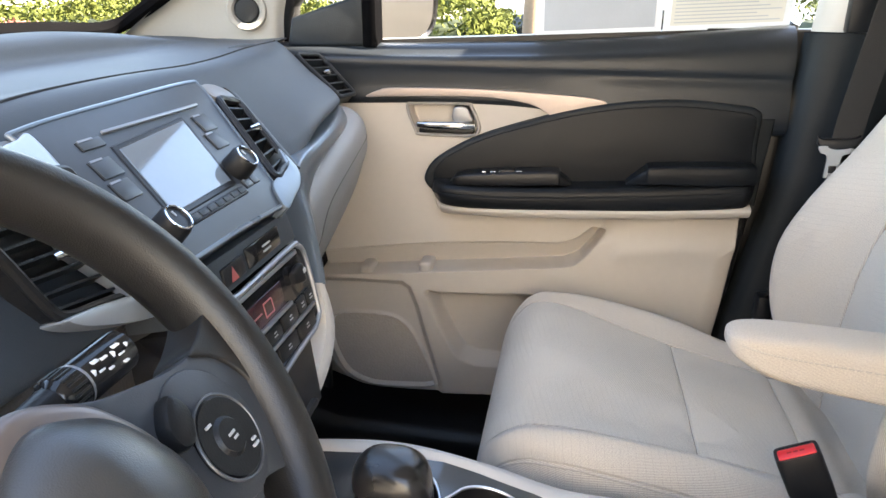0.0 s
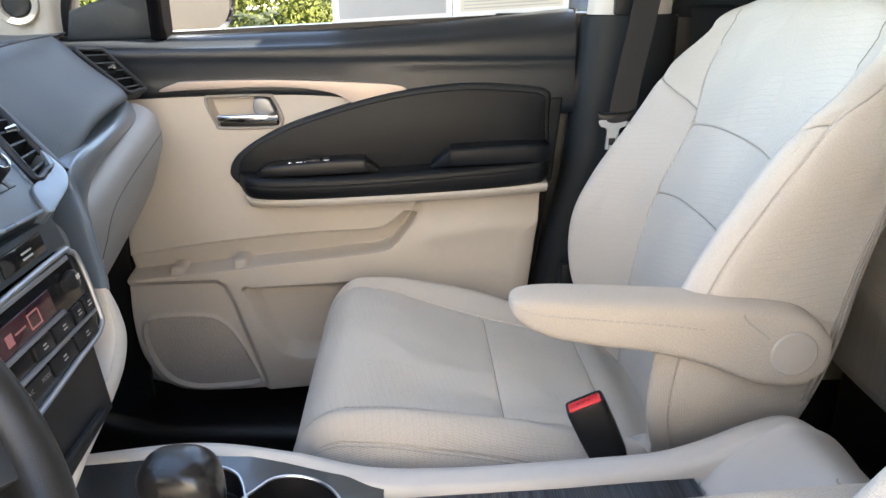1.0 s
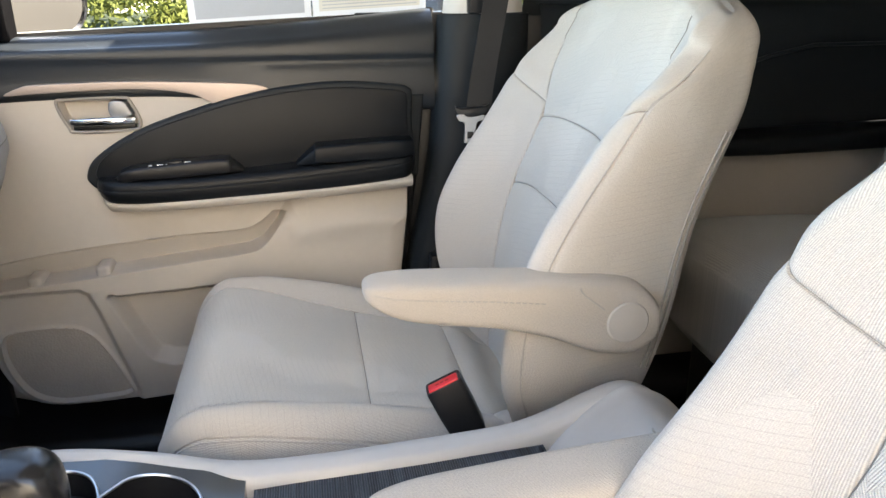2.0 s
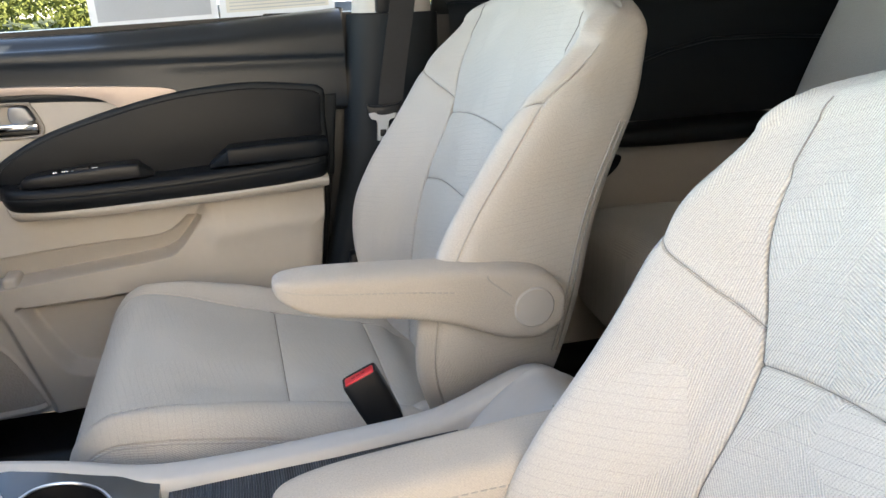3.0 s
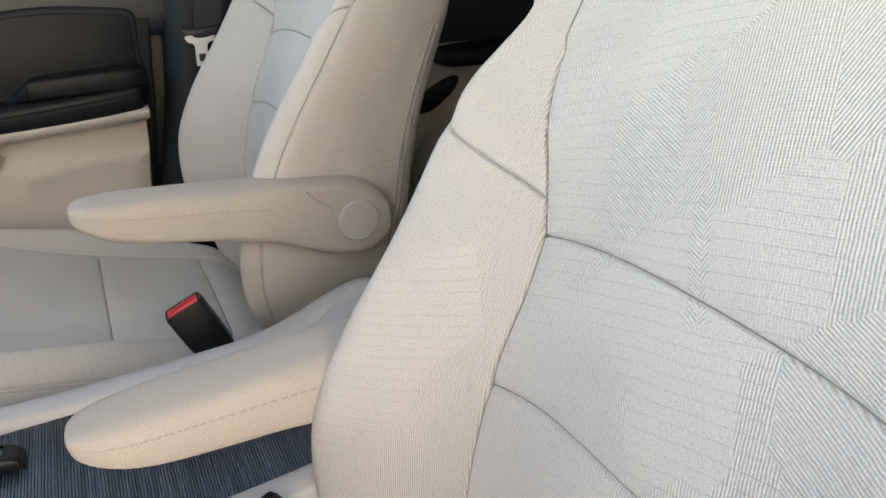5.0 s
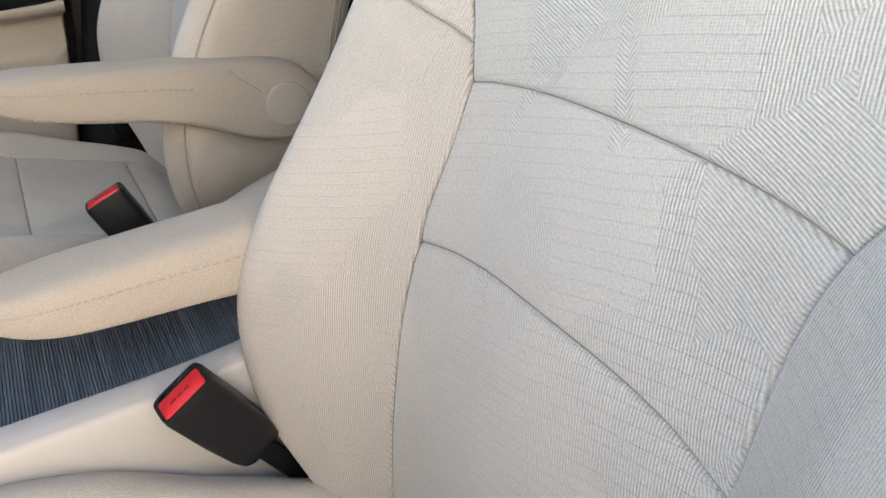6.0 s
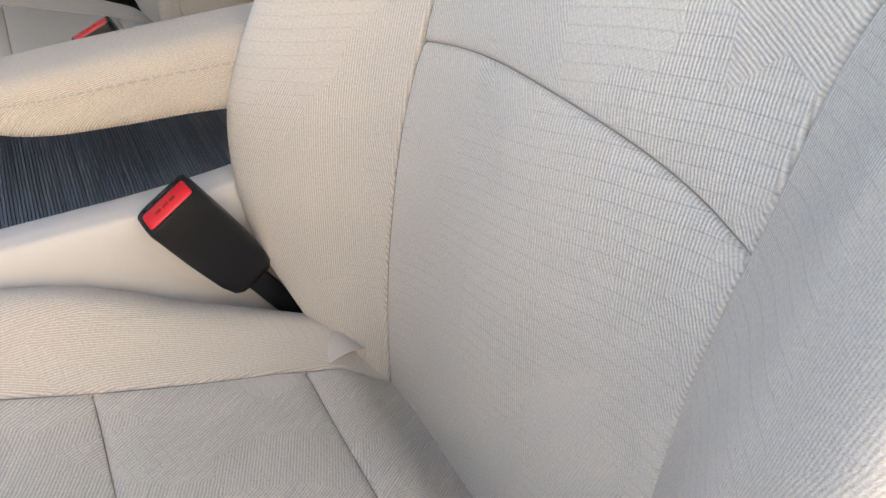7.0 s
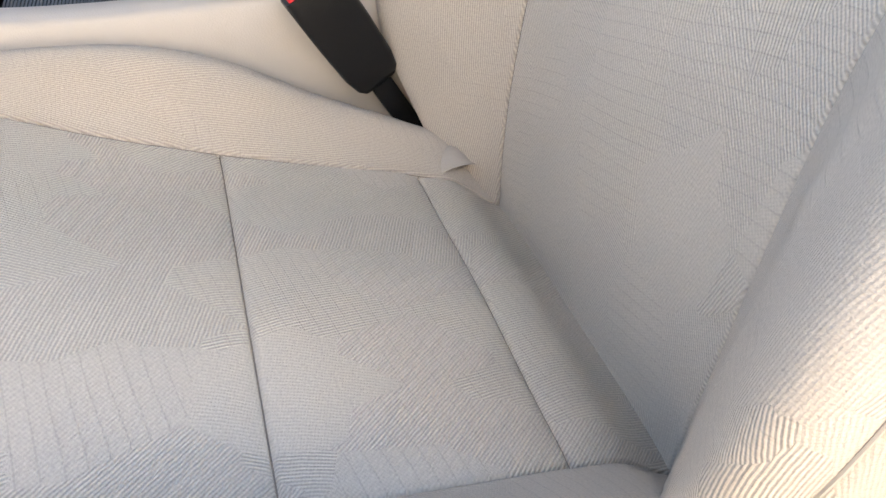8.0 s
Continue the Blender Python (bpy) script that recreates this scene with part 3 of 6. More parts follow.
def front_seat(name, label, yc, dz, arm_side, recline, dx, drop, dip, out_y, reach, swell):
    s = thing(name, label, "car seat", "front seats", m=pose(0, yc, dz))
    seat_cushion(s, swell)
    seat_back(s, recline, dx)
    armrest(s, arm_side, drop, dip, out_y, reach)
    # headrest on two posts
    a = radians(recline)
    part("headrest", uv_flat(box(0.478, 0.600, -0.138, 0.138, 0.868, 1.060, 0.055, 8)), CLOTH, s)
    for q in (-0.055, 0.055):
        part("headrest_post", tube([(0.541, q, 0.865), (0.545, q, 0.93)], 0.006, 10), CHROME, s)
    rows = []
    for u in np.linspace(0, 0.85, 24):
        p = Vector((0.303, 0.214, 0.3055)).lerp(Vector((0.340, 0.138, 0.306)), float(u))
        rows.append([(p.x + 0.030 * v, arm_side * p.y, p.z - 0.013 + 0.008 * math.sin(2.4 * v) * (0.2 + 0.8 * u) + 0.0022 * math.sin(11 * u + 2.5 * v) * (1 + v)) for v in np.linspace(-0.2, 1, 14)])
    part("fabric_flap", sheet(np.array(rows)), FLAP, s, "wrinkled grey fabric flap between cushion and backrest")
    part("seat_frame", box(-0.02, 0.42, -0.20, 0.20, 0.10, 0.215, 0.012), BLACK, s)
    for q in (-0.19, 0.19):
        part("seat_rail", box(-0.10, 0.52, q - 0.02, q + 0.02, 0.032 - dz, 0.10, 0.004), BLACK, s)
    return s


front_seat("front_seat", "beige grey ribbed cloth driver seat with inboard armrest folded down", -0.39, 0.0, 1, 0.0, 0.0, 0.010, 8.0, 0.284, 1.07, 1.0)
front_seat("front_seat", "beige grey ribbed cloth passenger seat with inboard armrest folded down", 0.445, 0.047, -1, 2.0, 0.015, 0.020, 0.0, 0.262, 1.0, 0.42)


# ---------------------------------------------------------------- the car's shell
def loft(sections, n=40, closed=False, along=None):
    """A skin through like sections, each a list of points, smoothed along and across."""
    S = [spline(s, n, closed) for s in sections]
    P = np.array([spline([q[j] for q in S], along or max(12, 8 * len(S))) for j in range(n)]).transpose(1, 0, 2)
    bm = sheet(P, closed=closed)
    bmesh.ops.recalc_face_normals(bm, faces=bm.faces)
    return bm


def bar(points, sizes, sides=20, power=0.6):
    """A rounded bar along points; sizes: (half width along y, half height along z) for each."""
    c = spline([(*p, *s) for p, s in zip(points, sizes)], 10 * len(points))
    rows = []
    for x, y, z, a, b in c:
        rows.append([(x, y + a * math.copysign(abs(math.cos(q)) ** power, math.cos(q)), z + b * math.copysign(abs(math.sin(q)) ** power, math.sin(q)))
                     for q in np.linspace(0, 2 * math.pi, sides, endpoint=False)])
    bm = sheet(np.array(rows), closed=True)
    bm.verts.ensure_lookup_table()
    bm.faces.new([bm.verts[i] for i in range(sides)])
    bm.faces.new([bm.verts[len(rows) * sides - sides + i] for i in range(sides)])
    bmesh.ops.recalc_face_normals(bm, faces=bm.faces)
    return bm


def structure(name, bm, material, label, category, smooth=True):
    return tagged(part(name, bm, material, smooth=smooth), label, category, kind="structure")


structure("floor", box(-1.3, 2.4, -0.80, 0.80, -0.02, 0.03, 0.01), CARPET, "black carpeted car floor", "floor")
structure("ceiling", box(-0.10, 2.5, -0.62, 0.64, 1.40, 1.45, 0.02), ROOF, "light grey fabric headliner", "ceiling")
for s, nm in ((1, "sill_right"), (-1, "sill_left")):
    out = [(-1.2, 0.62), (-0.70, 0.62), (-0.66, 0.40), (-0.62, 0.24), (-0.56, 0.15), (-0.46, 0.115), (0.2, 0.10), (2.3, 0.10), (2.3, -0.1), (-1.2, -0.1)]
    structure(nm, plate(out, s * 0.69, s * 0.86, 0.03, 5), BLACK, "black plastic door sill and kick panel", "door sill")
structure("firewall", box(-1.16, -1.10, -0.80, 0.80, -0.02, 0.86, 0.01), CARPET, "black footwell bulkhead", "bulkhead")
structure("rear_wall", box(2.30, 2.36, -0.80, 0.80, -0.02, 0.80, 0.01), DARK, "dark rear trim of the cabin", "wall")

structure("kick_panel", box(-1.12, -0.50, 0.79, 0.81, 0.0, 0.82, 0.004), BLACK, "black footwell side panel", "side panel")
structure("door_jamb", box(0.20, 0.62, 0.865, 0.90, 0.0, 0.87, 0.004), BLACK, "black door jamb and seal", "door frame")
structure("side_lower_right", box(0.44, 2.3, 0.86, 0.90, -0.05, 0.88, 0.004), BLACK, "black inner side of the rear door", "side panel")
# centre pillar on the passenger side: dark lower trim, light upper trim
pil = tagged(new("pillar_right"), "dark plastic centre pillar with light upper trim", "pillar", kind="structure")
part("lower_trim", loft([[(x0, 0.835, z), (x0 + 0.012, 0.805, z), (x0 + 0.05, 0.79, z), (x1 - 0.05, 0.79, z), (x1 - 0.01, 0.81, z), (x1, 0.85, z)]
                         for z, x0, x1 in ((0.08, 0.22, 0.56), (0.20, 0.24, 0.54), (0.354, 0.275, 0.53), (0.58, 0.325, 0.53), (0.72, 0.340, 0.53), (0.80, 0.347, 0.53), (0.866, 0.352, 0.53))], 30), DARK, pil)
part("upper_trim", loft([[(x0, 0.835, z), (x0 + 0.01, 0.812, z), (x0 + 0.04, y, z), (x1 - 0.04, y, z), (x1 - 0.01, 0.82, z), (x1, 0.85, z)]
                         for z, x0, x1, y in ((0.868, 0.362, 0.52, 0.800), (1.0, 0.375, 0.52, 0.77), (1.40, 0.41, 0.55, 0.65))], 30), BEIGE_LT, pil, "light grey upper pillar trim")
part("belt_slot", box(0.400, 0.455, 0.775, 0.80, 0.868, 0.99, 0.004), BLACK, pil)
pil2 = tagged(new("pillar_left"), "dark plastic centre pillar on the driver side", "pillar", kind="structure")
part("lower_trim", loft([[(0.56, -0.86, z), (0.57, -0.82, z), (0.62, -0.80, z), (0.70, -0.82, z), (0.72, -0.86, z)] for z in (0.08, 0.5, 0.87)], 20), DARK, pil2)
part("upper_trim", loft([[(0.56, y - 0.03, z), (0.57, y, z), (0.62, y + 0.01, z), (0.70, y, z), (0.72, y - 0.03, z)] for z, y in ((0.87, -0.82), (1.41, -0.66))], 20), BEIGE_LT, pil2)

# windscreen pillar with its speaker
ap = tagged(new("windscreen_pillar"), "light beige windscreen pillar trim with round tweeter", "pillar", kind="structure")
part("trim", loft([[(-0.885, 0.770, 0.838), (-0.87, 0.790, 0.840), (-0.78, 0.800, 0.838), (-0.68, 0.803, 0.832), (-0.60, 0.801, 0.826), (-0.574, 0.803, 0.824), (-0.566, 0.822, 0.824)],
                   [(-0.790, 0.764, 0.902), (-0.775, 0.782, 0.905), (-0.72, 0.790, 0.905), (-0.66, 0.794, 0.905), (-0.60, 0.796, 0.905), (-0.566, 0.798, 0.905), (-0.558, 0.818, 0.905)],
                   [(-0.680, 0.752, 0.975), (-0.665, 0.768, 0.978), (-0.63, 0.776, 0.98), (-0.59, 0.782, 0.98), (-0.55, 0.785, 0.98), (-0.525, 0.788, 0.98), (-0.515, 0.806, 0.98)],
                   [(-0.400, 0.700, 1.170), (-0.39, 0.714, 1.172), (-0.37, 0.722, 1.175), (-0.34, 0.728, 1.175), (-0.32, 0.732, 1.175), (-0.30, 0.735, 1.175), (-0.29, 0.750, 1.175)],
                   [(-0.150, 0.625, 1.400), (-0.14, 0.640, 1.400), (-0.12, 0.650, 1.400), (-0.10, 0.655, 1.400), (-0.09, 0.660, 1.400), (-0.08, 0.665, 1.400), (-0.07, 0.680, 1.400)]], 40), PILLAR, ap)
TWC, TWN = (-0.621, 0.790, 0.899), (0.22, -0.97, 0.05)
tw = part("tweeter", disc(TWC, TWN, [(0.037, -0.012), (0.0365, 0.003), (0.034, 0.006), (0.027, 0.005), (0.0235, -0.001), (0.023, -0.004)], 48), PILLAR, ap)
part("tweeter_grille", disc(TWC, TWN, [(0.0232, -0.006), (0.0230, -0.002), (0.020, 0.002), (0.010, 0.004), (0.001, 0.0042)], 40), DARK, tw)
part("seal", tube([(-0.575, 0.868, 0.70), (-0.569, 0.858, 0.84), (-0.560, 0.852, 0.915), (-0.40, 0.81, 1.10), (-0.10, 0.70, 1.40)], 0.021, 10), CARPET, ap)
ws = tagged(new("windscreen"), "clear windscreen with black lower band", "windscreen", kind="structure")
pane = part("pane", sheet(np.array([[(-1.02 + 0.90 * k, y * (1 - 0.12 * k), 0.865 + 0.555 * k) for y in np.linspace(-0.72, 0.74, 12)] for k in np.linspace(0, 1, 6)])), SCREEN_GLASS, ws)
pane.visible_shadow = False
part("black_band", tube(spline([(-1.03, -0.74, 0.862), (-1.03, 0.0, 0.866), (-1.00, 0.4, 0.868), (-0.94, 0.64, 0.868), (-0.885, 0.765, 0.866), (-0.80, 0.772, 0.908), (-0.68, 0.756, 0.985), (-0.40, 0.705, 1.18), (-0.15, 0.63, 1.40)], 80), 0.014, 8), CERAMIC, ws)
structure("roof_header", box(-0.20, -0.08, -0.64, 0.66, 1.385, 1.45, 0.02), ROOF, "light grey front roof header", "roof rail")
for s, nm in ((1, "roof_rail_right"), (-1, "roof_rail_left")):
    structure(nm, bar([(-0.15, s * 0.68, 1.40), (0.4, s * 0.69, 1.42), (2.4, s * 0.68, 1.40)], [(0.085, 0.03)] * 3), ROOF, "light grey roof side rail", "roof rail")


# ---------------------------------------------------------------- passenger door
def inside_distance(poly, X, Z):
    """Signed distance to a closed outline, negative inside."""
    p = np.array(poly, float)
    d = np.full(X.shape, 1e9)
    sign = np.zeros(X.shape, bool)
    for i in range(len(p)):
        a, b = p[i], p[(i + 1) % len(p)]
        e = b - a
        t = np.clip(((X - a[0]) * e[0] + (Z - a[1]) * e[1]) / max(e @ e, 1e-12), 0, 1)
        d = np.minimum(d, np.hypot(X - a[0] - t * e[0], Z - a[1] - t * e[1]))
        cond = (a[1] > Z) != (b[1] > Z)
        with np.errstate(divide="ignore", invalid="ignore"):
            xi = a[0] + (Z - a[1]) / (b[1] - a[1] if abs(b[1] - a[1]) > 1e-12 else 1e-12) * e[0]
        sign ^= cond & (X < xi)
    return np.where(sign, -d, d)


def step(d, w):
    """1 well inside, 0 well outside, over a width w."""
    t = np.clip(0.5 - d / w, 0, 1)
    return t * t * (3 - 2 * t)


FLARE = Matrix.Translation((0, 0.797, 0)) @ Matrix(((1, 0, 0, 0), (0.075, 1, 0, 0), (0, 0, 1, 0), (0, 0, 0, 1)))


def flared(bm):
    return turn(bm, FLARE)


door = tagged(new("door_right"), "closed front passenger door, beige and black trim", "car door", kind="structure")
# beige panel: one skin with pocket, shelf, recess and speaker field
gx = np.linspace(-0.56, 0.325, 480)
gz = np.concatenate([np.linspace(0.11, 0.40, 120)[:-1], np.linspace(0.40, 0.53, 150)[:-1], np.linspace(0.53, 0.775, 110)])
X, Z = np.meshgrid(gx, gz, indexing="ij")
Y = np.full(X.shape, 0.004) - 0.010 * np.clip((0.60 - Z) / 0.2, 0, 1)
edge = spline([(-0.495, 0.50), (-0.500, 0.40), (-0.503, 0.324), (-0.495, 0.251), (-0.462, 0.192), (-0.407, 0.163), (-0.289, 0.157), (-0.1, 0.160), (0.15, 0.165), (0.248, 0.175)], 60).tolist()
whole = edge + [(0.274, 0.362), (0.298, 0.558), (0.322, 0.80), (-0.60, 0.80), (-0.56, 0.60)]
lower = edge[12:] + [(0.274, 0.362), (0.292, 0.50), (0.20, 0.526), (0.085, 0.530), (0.060, 0.526), (0.045, 0.514), (0.024, 0.486), (0.003, 0.462), (-0.024, 0.449), (-0.127, 0.441), (-0.235, 0.433), (-0.345, 0.425), (-0.47, 0.418), (-0.51, 0.416)]
Y -= 0.026 * step(inside_distance(lower, X, Z), np.interp(X, [0.03, 0.09], [0.007, 0.09]))
# map pocket: a thin line above, its back sloping in down to the lip
line_top = spline([(-0.52, 0.444), (-0.472, 0.452), (-0.38, 0.464), (-0.289, 0.472), (-0.20, 0.4775), (-0.120, 0.480), (-0.060, 0.480), (-0.025, 0.483), (0.0, 0.494), (0.025, 0.514)], 60)
lip_low = spline([(-0.52, 0.414), (-0.345, 0.4235), (-0.235, 0.4315), (-0.127, 0.4395), (-0.024, 0.4475), (0.004, 0.461), (0.025, 0.485), (0.045, 0.514)], 60)
d_line = np.abs(inside_distance(line_top.tolist() + line_top[::-1].tolist(), X, Z))
d_lip = np.abs(inside_distance(lip_low.tolist() + lip_low[::-1].tolist(), X, Z))
pocket = line_top.tolist() + lip_low[::-1].tolist()
Y += (0.005 + 0.022 * (d_line / (d_line + d_lip + 1e-6)) ** 0.8) * step(inside_distance(pocket, X, Z), 0.006)
Y += 0.004 * np.exp(-(d_line / 0.0022) ** 2)
# the speaker's field stands back below the shelf
field = [(-0.60, 0.406), (-0.40, 0.404), (-0.330, 0.402), (-0.316, 0.392), (-0.302, 0.355), (-0.280, 0.270), (-0.258, 0.190), (-0.250, 0.10), (-0.60, 0.10)]
Y += 0.011 * step(inside_distance(field, X, Z), 0.014)
recess = spline([(-0.272, 0.372), (-0.262, 0.378), (-0.15, 0.379), (-0.09, 0.380), (-0.045, 0.374), (-0.035, 0.30), (-0.05, 0.243), (-0.165, 0.241), (-0.200, 0.248), (-0.226, 0.270)], 80, True).tolist()
Y += 0.040 * step(inside_distance(recess, X, Z), 0.020)
spk = spline([(-0.471, 0.322), (-0.431, 0.335), (-0.360, 0.331), (-0.331, 0.318), (-0.307, 0.287), (-0.270, 0.200), (-0.275, 0.180), (-0.34, 0.176), (-0.402, 0.180), (-0.448, 0.208), (-0.474, 0.27)], 80, True).tolist()
sd = inside_distance(spk, X, Z)
Y += 0.010 * step(sd + 0.004, 0.006) - 0.005 * np.exp(-((sd + 0.001) / 0.004) ** 2)
under = [(-0.262, 0.580), (-0.225, 0.545), (-0.09, 0.540), (0.30, 0.548), (0.31, 0.60), (-0.2, 0.61)]
Y -= 0.030 * step(inside_distance(under, X, Z), 0.016)
Y -= 0.006 * np.exp(-((Z - 0.478 - 0.10 * (X - 0.1)) / 0.02) ** 2) * step(0.06 - X, 0.03)
BOWL = spline([(-0.320, 0.735), (-0.300, 0.740), (-0.215, 0.740), (-0.203, 0.733), (-0.191, 0.705), (-0.191, 0.691), (-0.205, 0.683), (-0.293, 0.684), (-0.306, 0.693)], 60, True).tolist()
Y += 0.022 * step(inside_distance(BOWL, X, Z) + 0.003, 0.008)
Y += 0.10 * step(-inside_distance(whole, X, Z) - 0.004, 0.016)
part("door_panel", flared(sheet(np.stack([X, Y, Z], 2))), BEIGE, door, "beige grained plastic panel with map pocket")
grille = [(-0.375 + (x + 0.375) * 0.965, 0.255 + (z - 0.255) * 0.955) for x, z in spk]
part("speaker_grille", flared(plate(grille, -0.0150, 0.02, 0.003, 2)), GRILLE, door, "taupe perforated speaker grille")
for hx, hz in ((-0.400, 0.424), (-0.285, 0.434)):
    part("pocket_hook", flared(box(hx - 0.013, hx + 0.013, -0.027, 0.035, hz - 0.016, hz + 0.010, 0.008, 4)), BEIGE, door)
part("door_core", flared(plate([(-0.60, 0.84), (0.345, 0.872), (0.330, 0.798), (0.305, 0.738), (0.296, 0.55), (0.270, 0.34), (0.245, 0.14), (-0.40, 0.13), (-0.60, 0.25)], 0.055, 0.11, 0.0)), BLACK, door)

# dark upper trim with a rounded belt line
top = [(-0.62, 0.836), (-0.535, 0.841), (-0.30, 0.842), (-0.094, 0.846), (0.12, 0.858), (0.342, 0.876)]
zb_line = curve1([-0.62, -0.44, -0.30, -0.10, 0.05, 0.20, 0.342], [0.738, 0.740, 0.742, 0.736, 0.716, 0.700, 0.698])
rows = []
for x in np.linspace(-0.62, 0.342, 70):
    zt = float(np.interp(x, [q[0] for q in top], [q[1] for q in top]))
    zb = float(zb_line(x))
    q = float(np.interp(x, [-0.1, 0.05], [0.002, -0.006]))
    crease = float(np.interp(x, [-0.62, 0.342], [0.806, 0.792]))
    rows.append([(x, 0.085, zt - 0.004), (x, 0.060, zt + 0.001), (x, 0.030, zt - 0.003), (x, 0.012, zt - 0.018), (x, 0.000, (zt + crease) / 2), (x, -0.004, crease + 0.008), (x, 0.000, crease - 0.006), (x, q, crease - 0.03), (x, q, zb), (x, 0.045, zb - 0.01)])
P = np.array([spline(r, 40) for r in rows])
part("upper_trim", flared(sheet(P)), TRIM_DARK, door, "charcoal plastic upper door trim")
part("rear_trim", flared(plate([(0.255, 0.725), (0.322, 0.725), (0.312, 0.640), (0.306, 0.566), (0.255, 0.566)], -0.012, 0.03, 0.006, 3)), DARK, door)
part("edge_seal", flared(tube([(0.344, 0.05, 0.876), (0.330, 0.03, 0.798), (0.304, 0.025, 0.738), (0.298, 0.02, 0.558), (0.272, 0.02, 0.362), (0.25, 0.03, 0.16)], 0.008, 8)), BLACK, door)

trim_o = spline([(-0.392, 0.752), (-0.372, 0.763), (-0.340, 0.768), (-0.208, 0.768), (-0.087, 0.762), (0.004, 0.755), (0.034, 0.746), (0.010, 0.736), (-0.049, 0.717), (-0.070, 0.728), (-0.105, 0.744), (-0.189, 0.7545), (-0.341, 0.7535)], 90, True).tolist()
part("trim_strip", flared(plate(trim_o, -0.011, 0.03, 0.006, 4)), BRONZE, door, "satin champagne metal trim strip")

# handle in its bowl
han = part("handle_bezel", flared(tube([(x, 0.003, z) for x, z in BOWL], 0.0030, 8, closed=True)), BEZEL, door, "taupe handle bezel")
part("lever", flared(bar([(-0.303, 0.006, 0.7015), (-0.28, 0.000, 0.7005), (-0.23, -0.002, 0.701), (-0.198, 0.004, 0.700)], [(0.004, 0.005), (0.005, 0.0065), (0.005, 0.0065), (0.004, 0.006)])), CHROME, han, "chrome pull lever")
part("lever_shade", flared(box(-0.300, -0.200, 0.006, 0.022, 0.686, 0.694, 0.001)), BLACK, han)
part("lock_knob", flared(plate(spline([(-0.236, 0.733), (-0.214, 0.734), (-0.206, 0.722), (-0.203, 0.708), (-0.236, 0.708)], 30, True).tolist(), 0.000, 0.02, 0.003)), SILVER, han, "silver lock knob")

# black padded insert and armrest
ins = spline([(-0.286, 0.612), (-0.264, 0.644), (-0.19, 0.685), (-0.087, 0.718), (-0.006, 0.738), (0.075, 0.750), (0.165, 0.754), (0.265, 0.745), (0.290, 0.738), (0.297, 0.725), (0.295, 0.68), (0.292, 0.57), (0.20, 0.56), (0.0, 0.56), (-0.20, 0.563), (-0.255, 0.575), (-0.280, 0.592)], 120, True).tolist()
pad = part("padded_insert", flared(plate(ins, -0.020, 0.03, 0.012, 4)), DARK, door, "black padded door insert")
inn = [(x * 0.955 + 0.004, 0.655 + (z - 0.655) * 0.90) for x, z in ins]
part("insert_cloth", flared(plate(inn, -0.0235, 0.0, 0.003, 2)), LEATHER, pad)
rows = []
for x, a, t, b in spline([(-0.272, 0.018, 0.602, 0.586), (-0.262, 0.045, 0.606, 0.574), (-0.235, 0.066, 0.606, 0.566), (-0.15, 0.072, 0.604, 0.562), (0.0, 0.072, 0.606, 0.562), (0.15, 0.072, 0.613, 0.566), (0.255, 0.070, 0.619, 0.573), (0.283, 0.060, 0.620, 0.576), (0.293, 0.035, 0.615, 0.584)], 70):
    rows.append([(x, 0.01, t + 0.004), (x, -a * 0.5, t + 0.002), (x, -a + 0.012, t), (x, -a + 0.003, t - 0.005), (x, -a, t - 0.014), (x, -a + 0.0015, t - 0.0165), (x, -a, t - 0.019), (x, -a + 0.002, b + 0.012), (x, -a + 0.012, b), (x, -a * 0.4, b - 0.002), (x, 0.01, b)])
arm = part("armrest", flared(sheet(np.array([spline(r, 44) for r in rows]))), LEATHER, door, "black stitched vinyl armrest")
part("stitching", flared(tube([(x, y - 0.0008, z) for x, y, z in (r[5] for r in rows[4:-4])], 0.0011, 6)), DARK, arm)
part("pull_cup", flared(bar([(0.075, -0.030, 0.612), (0.105, -0.034, 0.626), (0.125, -0.036, 0.630), (0.25, -0.037, 0.632), (0.290, -0.034, 0.632)], [(0.02, 0.003), (0.030, 0.014), (0.032, 0.017), (0.033, 0.018), (0.028, 0.016)], 24, 0.3)), LEATHER, arm)
sw = part("switch_block", flared(bar([(-0.235, -0.030, 0.606), (-0.205, -0.035, 0.615), (-0.060, -0.035, 0.620), (-0.038, -0.034, 0.616), (-0.020, -0.030, 0.608)], [(0.018, 0.003), (0.028, 0.011), (0.028, 0.014), (0.024, 0.010), (0.016, 0.003)], 24, 0.35)), BLACK, arm, "black window switch panel")
part("window_switch", flared(box(-0.145, -0.120, -0.058, -0.036, 0.624, 0.6345, 0.002)), BLACK, sw)
for i, w in enumerate((0.006, 0.010, 0.006)):
    part("switch_mark", flared(box(-0.176 + 0.014 * i, -0.176 + 0.014 * i + w, -0.0575, -0.0535, 0.6270, 0.6305, 0)), WHITE, sw)
part("switch_mark", flared(box(-0.116, -0.106, -0.0575, -0.0535, 0.6280, 0.6325, 0)), WHITE, sw)
part("under_trim", flared(loft([[(x, 0.01, 0.566 + 0.02 * k), (x, -0.062 + 0.03 * e, 0.566 + 0.012 * k), (x, -0.064 + 0.04 * e, 0.552 + 0.012 * k), (x, -0.045 + 0.04 * e, 0.545 + 0.01 * k), (x, -0.01, 0.538 + 0.01 * k)]
                                for x, k, e in ((-0.262, 0.6, 1.0), (-0.235, 0.0, 0.35), (-0.10, 0.0, 0.0), (0.1, 0.3, 0.0), (0.288, 0.9, 0.1))], 24)), BEIGE, arm, "beige underside trim of the armrest")

